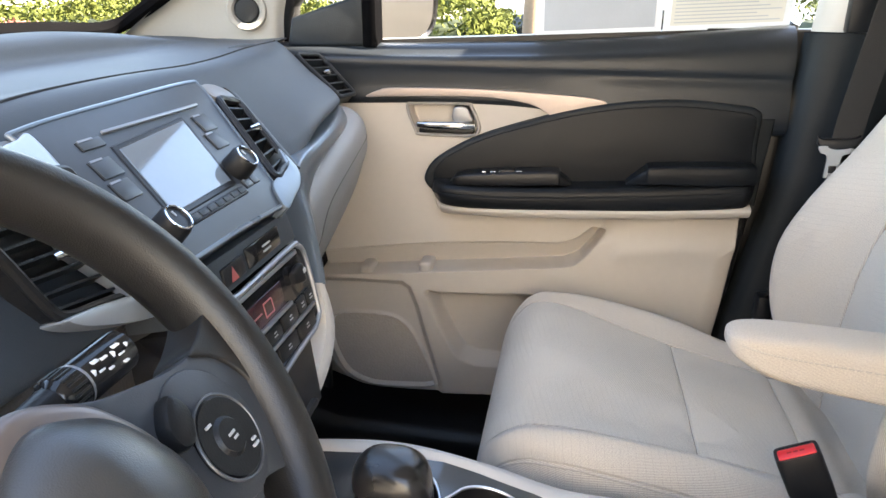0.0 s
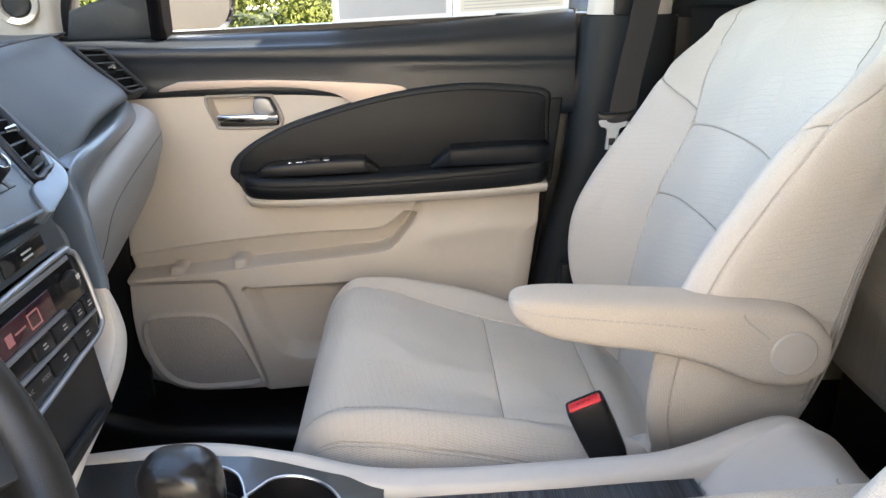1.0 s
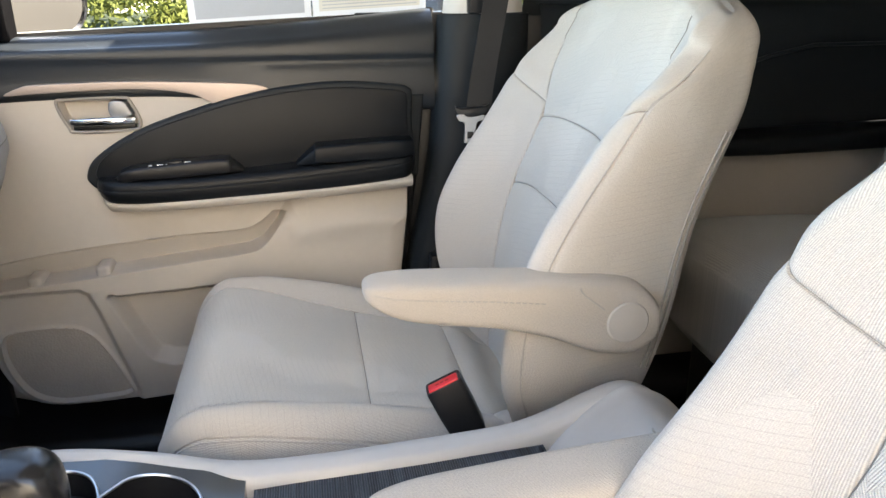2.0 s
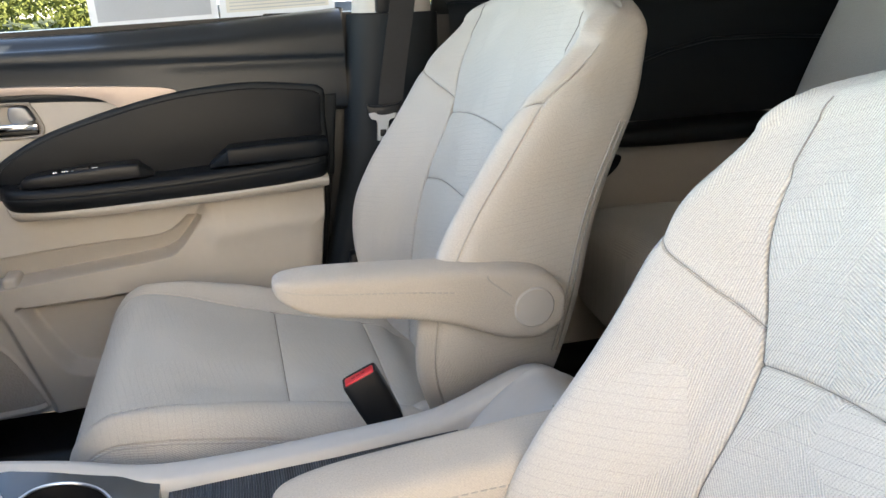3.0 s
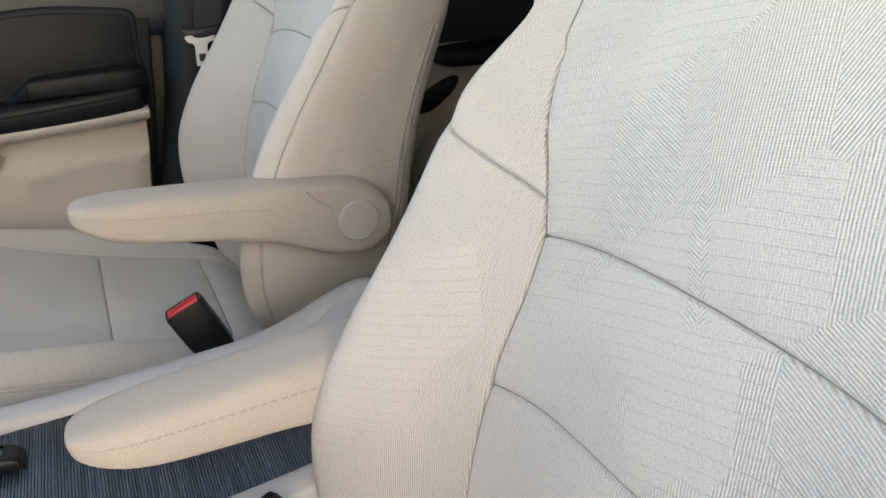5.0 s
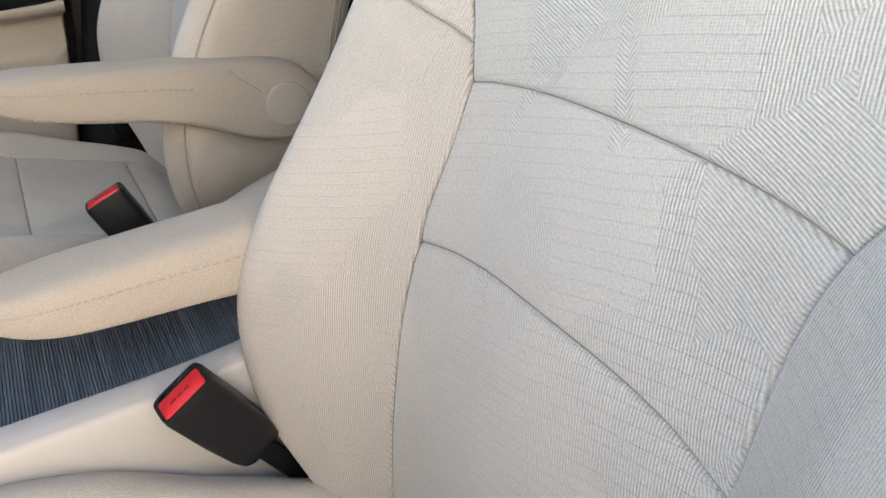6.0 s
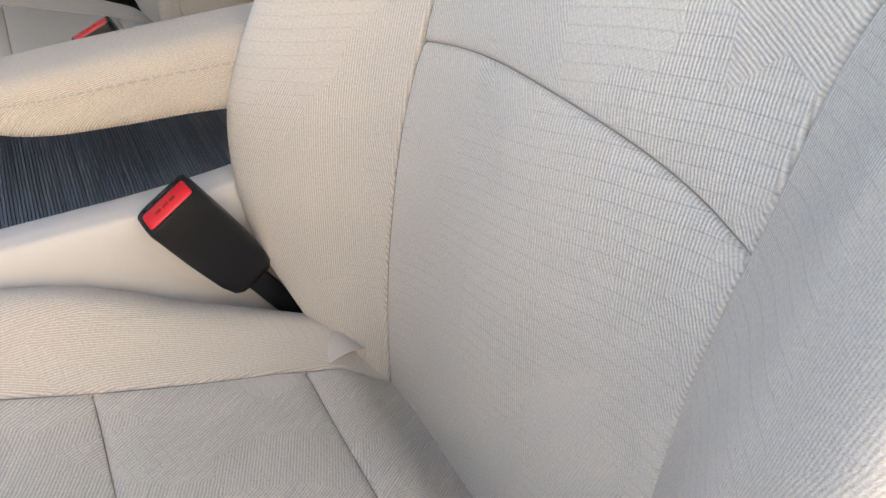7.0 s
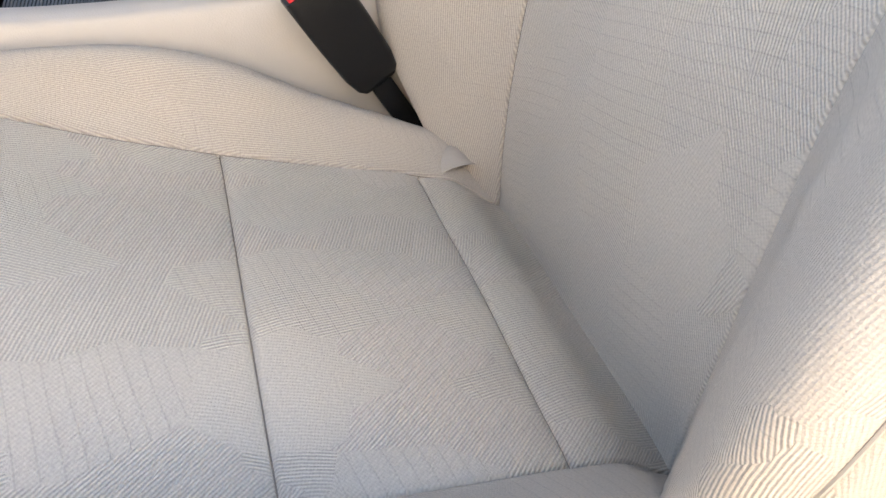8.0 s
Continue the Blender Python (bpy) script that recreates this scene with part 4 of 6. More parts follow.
# mirror triangle and window
part("mirror_triangle", flared(plate([(-0.545, 0.835), (-0.40, 0.838), (-0.385, 0.86), (-0.380, 0.945), (-0.43, 0.920), (-0.535, 0.886)], 0.025, 0.07, 0.008)), DARK, door)
part("triangle_post", flared(box(-0.405, -0.378, 0.02, 0.07, 0.835, 1.30, 0.006)), CERAMIC, door)
win = tagged(new("window_right"), "closed clear side window", "window", kind="structure")
w1 = part("pane", flared(sheet(np.array([[(x, 0.075 - 0.18 * (k ** 1.3), 0.80 + 0.61 * k) for x in (-0.38, 0.0, 0.36)] for k in (0, 0.25, 0.5, 0.75, 1)]))), GLASS, win)
w2 = part("quarter_pane", flared(sheet(np.array([[(x, 0.07, z) for x in (-0.60, -0.40)] for z in (0.84, 1.1)]))), GLASS, win)
w1.visible_shadow = w2.visible_shadow = False


def sheet_of_paper(x0, x1, z0, slope, print_mat, label):
    """A sheet stuck on the inside of the window, its printed field on it."""
    def wpt(x, z, d):
        k = (z - 0.80) / 0.61
        return (x, 0.073 - 0.18 * max(k, 0) ** 1.3 - d, z)
    p = thing("window_sticker", label, "paper sheet", "papers on the window")
    zz = np.linspace(0, 0.26, 10)
    part("sheet", flared(sheet(np.array([[wpt(x, z0 + slope * (x - x0) + q, 0.001) for x in np.linspace(x0, x1, 6)] for q in zz]))), PAPER, p)
    m = 0.012
    part("printed_field", flared(sheet(np.array([[wpt(x, z0 + slope * (x - x0) + q, 0.002) for x in np.linspace(x0 + m, x1 - m, 6)] for q in np.linspace(0.010, 0.25, 10)]))), print_mat, p)
    for i in range(9):
        q = 0.014 + 0.006 * i
        part("print_line", flared(sheet(np.array([[wpt(x, z0 + slope * (x - x0) + q + e, 0.003) for x in np.linspace(x0 + m + 0.006, x1 - m - 0.006 - 0.02 * (i % 3), 6)] for e in (0, 0.0018)]))), PAPER_GREY, p)
    return p


sheet_of_paper(-0.096, 0.121, 0.853, 0.045, PAPER_GREY, "white printed sheet with grey field on the side window")
sheet_of_paper(0.124, 0.338, 0.863, 0.045, mat("paper_cream", (0.62, 0.60, 0.55), 0.8, vary=0.04), "cream printed sheet with fine lines on the side window")

# rear door and side
rd = tagged(new("door_rear_right"), "closed rear passenger door, black over beige trim", "car door", kind="structure")
part("upper_trim", loft([[(x, 0.86, 0.885), (x, 0.825, 0.87), (x, 0.815, 0.80), (x, 0.82, 0.70), (x, 0.815, 0.62)] for x in (0.55, 0.9, 1.3, 1.75)], 30), DARK, rd)
part("lower_panel", loft([[(x, 0.82, 0.63), (x, 0.805, 0.60), (x, 0.80, 0.4), (x, 0.80, 0.12)] for x in (0.55, 0.9, 1.3, 1.75)], 30), BEIGE, rd)
part("trim_line", tube([(0.92, 0.80, 0.742), (1.02, 0.795, 0.775), (1.12, 0.793, 0.795), (1.3, 0.793, 0.795), (1.6, 0.797, 0.78)], 0.004, 8), TRIM_DARK, rd)
part("armrest", bar([(0.86, 0.79, 0.605), (0.92, 0.765, 0.608), (1.3, 0.755, 0.615), (1.6, 0.77, 0.62)], [(0.01, 0.01), (0.045, 0.022), (0.05, 0.024), (0.03, 0.02)]), LEATHER, rd)
part("pull_recess", plate(spline([(0.80, 0.50), (0.87, 0.545), (0.92, 0.56), (0.91, 0.53), (0.85, 0.49)], 24, True).tolist(), 0.785, 0.80, 0.004), BLACK, rd)
rw = tagged(new("window_rear_right"), "closed tinted rear side window", "window", kind="structure")
part("pane", sheet(np.array([[(x, 0.85 - 0.17 * k, 0.86 + 0.55 * k) for x in (0.52, 1.1, 1.8)] for k in (0, 0.5, 1)])), mat("tinted_glass", (0.02, 0.022, 0.024), 0.06, vary=0.05), rw)
structure("side_rear_right", box(1.75, 2.36, 0.78, 0.84, 0.05, 1.42, 0.01), DARK, "dark rear side trim", "side panel")
structure("side_rear_left", box(1.75, 2.36, -0.84, -0.78, 0.05, 1.42, 0.01), DARK, "dark rear side trim", "side panel")
structure("door_rear_left", box(0.72, 1.75, -0.86, -0.81, 0.10, 0.88, 0.01), DARK, "closed rear driver side door", "car door")
structure("window_rear_left", box(0.72, 1.75, -0.80, -0.79, 0.88, 1.41, 0), mat("tinted_glass_left", (0.02, 0.022, 0.024), 0.06, vary=0.05), "closed tinted rear side window", "window")

structure("rear_window", box(2.30, 2.33, -0.80, 0.80, 0.80, 1.41, 0), mat("tinted_rear_glass", (0.02, 0.022, 0.024), 0.06, vary=0.05), "dark tinted rear window", "window")
# second row bench
bench = thing("rear_bench_seat", "beige grey cloth second row bench seat behind the front seats", "car seat")
bc = bar([(0.735, 0.02, 0.40), (0.755, 0.02, 0.40), (0.80, 0.02, 0.405), (1.0, 0.02, 0.40), (1.22, 0.02, 0.385)], [(0.60, 0.07), (0.63, 0.10), (0.645, 0.115), (0.65, 0.115), (0.64, 0.11)], 48, 0.35)
part("cushion", uv_flat(bc, 1.0, (0, 1)), CLOTH_REAR_DIM, bench)
for yc, wd in ((0.42, 0.24), (-0.22, 0.38)):
    rows = []
    for z, x, h, d in ((0.40, 1.20, 0.94, 0.08), (0.46, 1.22, 0.98, 0.09), (0.7, 1.30, 1.0, 0.09), (0.9, 1.37, 0.97, 0.08), (1.0, 1.405, 0.90, 0.06), (1.03, 1.415, 0.8, 0.03)):
        rows.append([(x + d * math.copysign(abs(math.sin(q)) ** 0.5, math.sin(q)), yc + wd * h * math.copysign(abs(math.cos(q)) ** 0.3, math.cos(q)), z) for q in np.linspace(0, 2 * math.pi, 40, endpoint=False)])
    part("backrest", uv_flat(loft(rows, 60, True, 50), 1.0, (1, 2)), CLOTH_REAR_DIM, bench)
    part("headrest", uv_flat(box(1.40, 1.49, yc - 0.12, yc + 0.12, 1.06, 1.20, 0.035, 5), 1.0, (1, 2)), CLOTH_REAR_DIM, bench)
part("bench_base", box(0.80, 1.25, -0.55, 0.60, 0.03, 0.30, 0.02), BLACK, bench)

# the driver's door, standing open
od = tagged(new("door_left"), "open driver door with black and beige trim", "car door", kind="structure")
OPEN = Matrix.Translation((-0.58, -0.90, 0)) @ Matrix.Rotation(radians(-67), 4, "Z") @ Matrix.Diagonal((1, -1, 1, 1))


def swung(bm):
    turn(bm, OPEN)
    bmesh.ops.recalc_face_normals(bm, faces=bm.faces)
    return bm


part("panel", swung(plate([(0.0, 0.14), (0.86, 0.12), (0.93, 0.40), (0.96, 0.86), (0.0, 0.85)], 0.0, 0.06, 0.01, 2)), BEIGE, od)
part("upper_trim", swung(plate([(0.01, 0.72), (0.95, 0.70), (0.955, 0.87), (0.01, 0.86)], -0.012, 0.0, 0.006, 2)), DARK, od)
part("outer_skin", swung(plate([(-0.02, 0.08), (0.90, 0.06), (0.97, 0.40), (0.99, 0.88), (-0.02, 0.87)], 0.062, 0.09, 0.0)), GLOSS, od)
part("window_frame", swung(tube([(0.02, 0.03, 0.86), (0.25, 0.03, 1.08), (0.50, 0.02, 1.24), (0.90, 0.02, 1.25), (0.97, 0.03, 0.88)], 0.016, 8)), BLACK, od)


# ---------------------------------------------------------------- dashboard
def frame_of(o, u):
    """A frame on a slanted panel: first axis across the car to the right, second up the slope, third out of it."""
    u = Vector(u).normalized()
    a = Vector((0, 1, 0))
    n = a.cross(u)
    return Matrix(((a.x, u.x, n.x, o[0]), (a.y, u.y, n.y, o[1]), (a.z, u.z, n.z, o[2]), (0, 0, 0, 1)))


dash = tagged(new("dashboard"), "charcoal plastic dashboard with grey beige lower half", "dashboard", kind="structure")
top_secs = []
for y, xl, zl, xb, zb in ((-0.78, -0.46, 0.845, -0.40, 0.70), (-0.40, -0.44, 0.850, -0.36, 0.70), (-0.13, -0.44, 0.846, -0.345, 0.70), (0.10, -0.44, 0.846, -0.345, 0.70), (0.19, -0.44, 0.845, -0.345, 0.690), (0.25, -0.443, 0.844, -0.348, 0.715), (0.31, -0.446, 0.844, -0.352, 0.742), (0.40, -0.452, 0.845, -0.358, 0.764), (0.53, -0.470, 0.848, -0.376, 0.768), (0.64, -0.500, 0.848, -0.408, 0.757), (0.71, -0.530, 0.846, -0.440, 0.750), (0.75, -0.560, 0.842, -0.49, 0.748), (0.82, -0.64, 0.832, -0.62, 0.74)):
    up = float(np.interp(y, [0.45, 0.72], [0.030, 0.003]))
    top_secs.append([(-1.04, y, 0.840), (-0.86, y, 0.850 + up * 0.4), (-0.76, y, 0.848 + up), (-0.700, y, 0.845 + up * 0.95), (-0.678, y, 0.8480), (-0.625, y, 0.847), (-0.56, y, 0.849), ((xl - 0.55) / 2, y, zl + 0.003), (xl, y, zl), (xl * 0.5 + xb * 0.5, y, zl * 0.55 + zb * 0.45), (xb, y, zb + 0.012), (xb - 0.01, y, zb - 0.008), (xb - 0.10, y, zb - 0.02)])
dash_bm = loft(top_secs, 110, along=110)
dash_tree = BVHTree.FromBMesh(dash_bm)
part("upper_dash", dash_bm, DASH, dash, "charcoal grained upper dash pad")


def on_dash(x, y, lift=0.0):
    """The height of the dash pad's top at a place."""
    hit = dash_tree.ray_cast(Vector((x, y, 1.2)), Vector((0, 0, -1)))[0]
    return (x, y, (hit.z if hit else 0.85) + lift)


part("dash_seam", tube([on_dash(float(x), float(y), 0.0002) for x, y in spline([(-0.43, -0.20), (-0.444, -0.098), (-0.461, 0.015), (-0.473, 0.138), (-0.473, 0.256), (-0.506, 0.502), (-0.532, 0.686), (-0.552, 0.74)], 90)], 0.0016, 6), CARPET, dash)
dv = part("defroster_vent", box(-0.545, -0.515, 0.535, 0.610, 0.843, 0.8515, 0.003), BLACK, dash)
for i in range(4):
    part("vent_bar", box(-0.543, -0.517, 0.545 + 0.016 * i, 0.549 + 0.016 * i, 0.850, 0.8525, 0.0005), DASH, dv)
# satin band between the upper and lower halves
def strip(stations, bulge, depth, n=90):
    """A raised moulding between two edges: stations of (left edge, right edge)."""
    secs = []
    for a, b in stations:
        a, b = Vector(a), Vector(b)
        m = a.lerp(b, 0.5)
        secs.append([tuple(a + Vector((-depth, 0, 0.002))), tuple(a + Vector((-0.002, 0, 0))), tuple(a.lerp(b, 0.15) + Vector((bulge * 0.7, 0, 0))), tuple(m + Vector((bulge, 0, 0))), tuple(a.lerp(b, 0.85) + Vector((bulge * 0.7, 0, 0))), tuple(b + Vector((-0.002, 0, 0))), tuple(b + Vector((-depth, 0, -0.002)))])
    return loft(secs, 30, along=n)


SATIN = mat("satin_blue_grey", (0.125, 0.15, 0.175), 0.3, metal=0.4, vary=0.05)
part("satin_band", strip([((-0.475, 0.728, 0.748), (-0.472, 0.735, 0.716)), ((-0.438, 0.700, 0.752), (-0.430, 0.710, 0.720)), ((-0.398, 0.60, 0.756), (-0.392, 0.63, 0.725)), ((-0.366, 0.471, 0.753), (-0.368, 0.52, 0.730)), ((-0.350, 0.356, 0.749), (-0.352, 0.405, 0.726)),
                          ((-0.343, 0.283, 0.745), (-0.345, 0.335, 0.714)), ((-0.338, 0.249, 0.734), (-0.338, 0.288, 0.698)), ((-0.334, 0.242, 0.714), (-0.330, 0.262, 0.684)), ((-0.324, 0.229, 0.695), (-0.320, 0.243, 0.670)), ((-0.313, 0.213, 0.668), (-0.310, 0.225, 0.650)),
                          ((-0.303, 0.199, 0.640), (-0.300, 0.209, 0.630)), ((-0.297, 0.188, 0.620), (-0.295, 0.198, 0.616))], 0.009, 0.05), SATIN, dash, "satin blue grey band round the glove box")
glove = []
for y, x, zt, zb in ((0.165, -0.335, 0.665, 0.50), (0.20, -0.325, 0.680, 0.52), (0.30, -0.325, 0.698, 0.545), (0.45, -0.335, 0.722, 0.57), (0.60, -0.352, 0.735, 0.59), (0.68, -0.372, 0.738, 0.60), (0.72, -0.40, 0.735, 0.61), (0.735, -0.45, 0.73, 0.62), (0.738, -0.55, 0.72, 0.63)):
    glove.append([(x - 0.07, y, zt + 0.006), (x - 0.03, y, zt + 0.004), (x - 0.006, y, zt - 0.014), (x, y, zt - 0.05), (x - 0.006, y, (zt + zb) / 2), (x - 0.022, y, zb + 0.03), (x - 0.05, y, zb), (x - 0.12, y, zb - 0.015), (x - 0.35, y, zb - 0.03)])
glove_bm = loft(glove, 60, along=90)
glove_tree = BVHTree.FromBMesh(glove_bm)
part("glove_box", glove_bm, GREY_BEIGE, dash, "grey beige glove box panel")
gap = []
for y, z in spline([(0.282, 0.585), (0.290, 0.625), (0.310, 0.652), (0.355, 0.672), (0.45, 0.688), (0.58, 0.700), (0.68, 0.700), (0.708, 0.690)], 70):
    hit = glove_tree.ray_cast(Vector((0, float(y), float(z))), Vector((-1, 0, 0)))[0]
    if hit:
        gap.append(hit)
part("glove_box_gap", tube(gap, 0.0009, 6), COLUMN, dash)
part("knee_panel", box(-0.60, -0.40, -0.78, -0.14, 0.34, 0.68, 0.03), DASH, dash)
part("stack_body", box(-0.80, -0.325, -0.085, 0.140, 0.10, 0.70, 0.02), BLACK, dash)

# audio unit
S1 = frame_of((-0.33, 0, 0.757), (-0.72, 0, 0.694))
AUDIO = mat("audio_grey", (0.036, 0.041, 0.047), 0.42, vary=0.06)
audio = thing("audio_unit", "grey audio unit with touch screen and two knobs", "car radio")


def on(fr, bm):
    return turn(bm, fr)


bz = spline([(-0.100, 0.100), (-0.085, 0.112), (0.04, 0.117), (0.165, 0.119), (0.180, 0.112), (0.172, 0.080), (0.150, 0.020), (0.128, -0.034), (0.120, -0.040), (0.03, -0.036), (-0.075, -0.034), (-0.085, -0.026), (-0.093, 0.03)], 100, True).tolist()
part("surround", on(S1, plate(bz, 0.004, -0.10, 0.006, 3, "xy")), AUDIO, audio)
part("surround_edge", on(S1, tube([(a, b, 0.003) for a, b in bz], 0.0024, 8, closed=True)), SATIN, audio)
part("left_wing", on(S1, plate(spline([(-0.128, 0.086), (-0.100, 0.104), (-0.086, 0.100), (-0.094, 0.03), (-0.086, -0.02), (-0.105, -0.02)], 40, True).tolist(), 0.008, -0.03, 0.006, 3, "xy")), WING, audio, "silver side wing")
part("screen_frame", on(S1, plate([(-0.024, 0.077), (0.099, 0.084), (0.078, 0.001), (-0.038, -0.001)], 0.0052, 0.0, 0.001, 1, "xy")), BLACK, audio)
part("screen", on(S1, plate([(-0.019, 0.072), (0.093, 0.079), (0.073, 0.006), (-0.032, 0.004)], 0.0062, 0.004, 0.0005, 1, "xy")), SCREEN, audio, "glossy grey screen, switched off")
part("disc_slot", on(S1, box(-0.018, 0.140, 0.0895, 0.0925, 0.002, 0.0065, 0.0008)), SILVER, audio)
for x0, x1, y0, y1 in ((-0.054, -0.025, 0.080, 0.089), (-0.062, -0.036, 0.052, 0.070), (-0.064, -0.040, 0.030, 0.048), (0.112, 0.136, 0.060, 0.080), (0.104, 0.128, 0.039, 0.058), (0.088, 0.102, -0.008, 0.001), (0.104, 0.116, -0.008, 0.001)):
    b = part("button", on(S1, box(x0, x1, y0, y1, 0.002, 0.0056, 0.0008)), AUDIO, audio)
    part("button_edge", on(S1, box(x0 + 0.001, x1 - 0.010, y1 - 0.0016, y1 + 0.0002, 0.0050, 0.0062, 0)), SILVER, b)
    part("button_gap", on(S1, box(x0 - 0.0010, x0, y0, y1, 0.003, 0.0046, 0)), BLACK, b)
keys = part("preset_strip", on(S1, box(-0.040, 0.082, -0.012, -0.003, 0.002, 0.0064, 0.001)), BLACK, audio)
for i in range(8):
    part("preset_key", on(S1, box(-0.037 + 0.0148 * i, -0.0245 + 0.0148 * i, -0.0105, -0.0045, 0.005, 0.0075, 0.0008)), DASH, keys)
for a, b in ((0.099, 0.014), (-0.060, -0.006)):
    k = part("knob", on(S1, disc((a, b, 0), (0, 0, 1), [(0.0145, 0.004), (0.0138, 0.020), (0.0125, 0.0235), (0.0100, 0.0240), (0.0092, 0.0225), (0.001, 0.0228)])), BLACK, audio, "black rotary knob with thin chrome ring")
    part("knob_ring", on(S1, tube([(a + 0.0112 * math.cos(q), b + 0.0112 * math.sin(q), 0.0240) for q in np.linspace(0, 2 * math.pi, 40, endpoint=False)], 0.0008, 6, closed=True)), CHROME, k)
    part("knob_mark", on(S1, box(a - 0.0008, a + 0.0008, b + 0.002, b + 0.007, 0.022, 0.0234, 0)), WHITE_DIM, k)

def lettering(words, size, at):
    """Flat printed words, centred on a point, as a bmesh."""
    cu = bpy.data.curves.new("print", "FONT")
    cu.body, cu.size, cu.align_x, cu.align_y, cu.resolution_u = words, size, "CENTER", "CENTER", 3
    ob = bpy.data.objects.new("print", cu)
    me = bpy.data.meshes.new_from_object(ob)
    bm = bmesh.new()
    bm.from_mesh(me)
    bpy.data.objects.remove(ob)
    bpy.data.curves.remove(cu)
    bpy.data.meshes.remove(me)
    bmesh.ops.translate(bm, verts=bm.verts, vec=Vector(at))
    return bm


# hazard panel and climate unit
S2 = frame_of((-0.30, 0, 0.69), (-0.2, 0, 0.98))
clim = thing("climate_control", "black climate control panel with silver frame and red display", "control panel")
part("upper_panel", on(S2, plate([(-0.085, 0.034), (0.134, 0.030), (0.140, -0.001), (-0.085, 0.0)], 0.003, -0.05, 0.003, 2, "xy")), DASH, clim)
hz = part("hazard_switch", on(S2, box(-0.022, 0.018, 0.006, 0.023, 0.002, 0.0058, 0.0015)), BLACK, clim)
tri = bmesh.new()
tri.faces.new([tri.verts.new(S2 @ Vector(q)) for q in ((-0.013, 0.008, 0.0066), (0.001, 0.008, 0.0066), (-0.006, 0.021, 0.0066))])
part("hazard_mark", tri, mat("red_print", (0.36, 0.085, 0.08), 0.5), hz)
part("display_panel", on(S2, box(0.026, 0.100, 0.006, 0.025, 0.002, 0.0052, 0.0015)), GLOSS, clim)
for k in range(2):
    part("indicator_mark", on(S2, box(0.058, 0.075, 0.011 + 0.005 * k, 0.0125 + 0.005 * k, 0.005, 0.006, 0)), WHITE_DIM, clim)
fr = spline([(-0.085, -0.006), (0.0, -0.006), (0.118, -0.004), (0.135, -0.008), (0.146, -0.022), (0.146, -0.075), (0.138, -0.092), (0.09, -0.098), (-0.085, -0.098)], 90, True).tolist()
part("panel", on(S2, plate(fr, 0.003, -0.06, 0.003, 2, "xy")), GLOSS, clim)
part("frame", on(S2, tube([(a, b, 0.004) for a, b in fr], 0.0030, 8, closed=True)), SILVER, clim, "silver frame")
part("display", on(S2, box(-0.03, 0.076, -0.048, -0.024, 0.002, 0.0045, 0.001)), mat("red_display", (0.05, 0.018, 0.022), 0.2), clim, "dark red display")
for x0, x1, y0, y1 in ((0.030, 0.048, -0.031, -0.0295), (0.030, 0.0315, -0.044, -0.031), (0.048, 0.0495, -0.044, -0.031), (0.030, 0.048, -0.044, -0.0425), (0.006, 0.024, -0.037, -0.0355), (-0.008, 0.002, -0.042, -0.032)):
    part("display_segment", on(S2, box(x0, x1, y0, y1, 0.004, 0.005, 0)), mat("red_segment", (0.46, 0.17, 0.165), 0.4) if x0 == 0.030 and y1 == -0.0295 else bpy.data.materials["red_segment"], clim)
part("top_bar", on(S2, box(-0.08, 0.126, -0.0135, -0.0085, 0.002, 0.0062, 0.0012)), SILVER, clim, "wide silver bar")
for x1, y0 in ((0.088, -0.0535), (0.140, -0.0755)):
    part("divider", on(S2, box(-0.08, x1, y0, y0 + 0.0042, 0.002, 0.0062, 0.0010)), SILVER, clim)
for i, (x0, x1, y0, y1) in enumerate(((0.02, 0.052, -0.070, -0.055), (0.056, 0.094, -0.070, -0.055), (0.098, 0.118, -0.070, -0.055), (0.122, 0.140, -0.070, -0.055), (-0.02, 0.03, -0.093, -0.077), (0.034, 0.080, -0.093, -0.077), (0.084, 0.130, -0.093, -0.077))):
    b = part("button", on(S2, box(x0, x1, y0, y1, 0.002, 0.0058, 0.0014)), BLACK, clim)
    c, d = (x0 + x1) / 2, (y0 + y1) / 2
    if i == 4:
        part("button_mark", on(S2, lettering("A/C", 0.0055, (-0.008, -0.0845, 0.0061))), WHITE_DIM, b)
        part("button_mark", on(S2, lettering("MODE", 0.0055, (0.019, -0.0845, 0.0061))), WHITE_DIM, b)
    else:
        for k, h in ((-1, 0.0036), (1, 0.0028)):
            part("button_mark", on(S2, box(c - h, c + h, d + k * 0.0017 - 0.0006, d + k * 0.0017 + 0.0006, 0.0052, 0.0064, 0)), WHITE_DIM, b)
rk = part("fan_rocker", on(S2, bar([(0.100, -0.032, 0.006), (0.112, -0.030, 0.010), (0.126, -0.034, 0.006)], [(0.006, 0.003), (0.010, 0.005), (0.006, 0.003)])), BLACK, clim)
part("rocker_mark", on(S2, box(0.110, 0.117, -0.031, -0.026, 0.0135, 0.0152, 0.0006)), WHITE_DIM, rk)
part("lower_bin", on(S2, plate([(-0.085, -0.103), (0.13, -0.103), (0.118, -0.175), (-0.085, -0.19)], -0.004, -0.09, 0.006, 2, "xy")), BLACK, clim)
part("bin_lip", on(S2, box(-0.08, 0.092, -0.168, -0.160, -0.006, 0.002, 0.002)), DARK, clim)

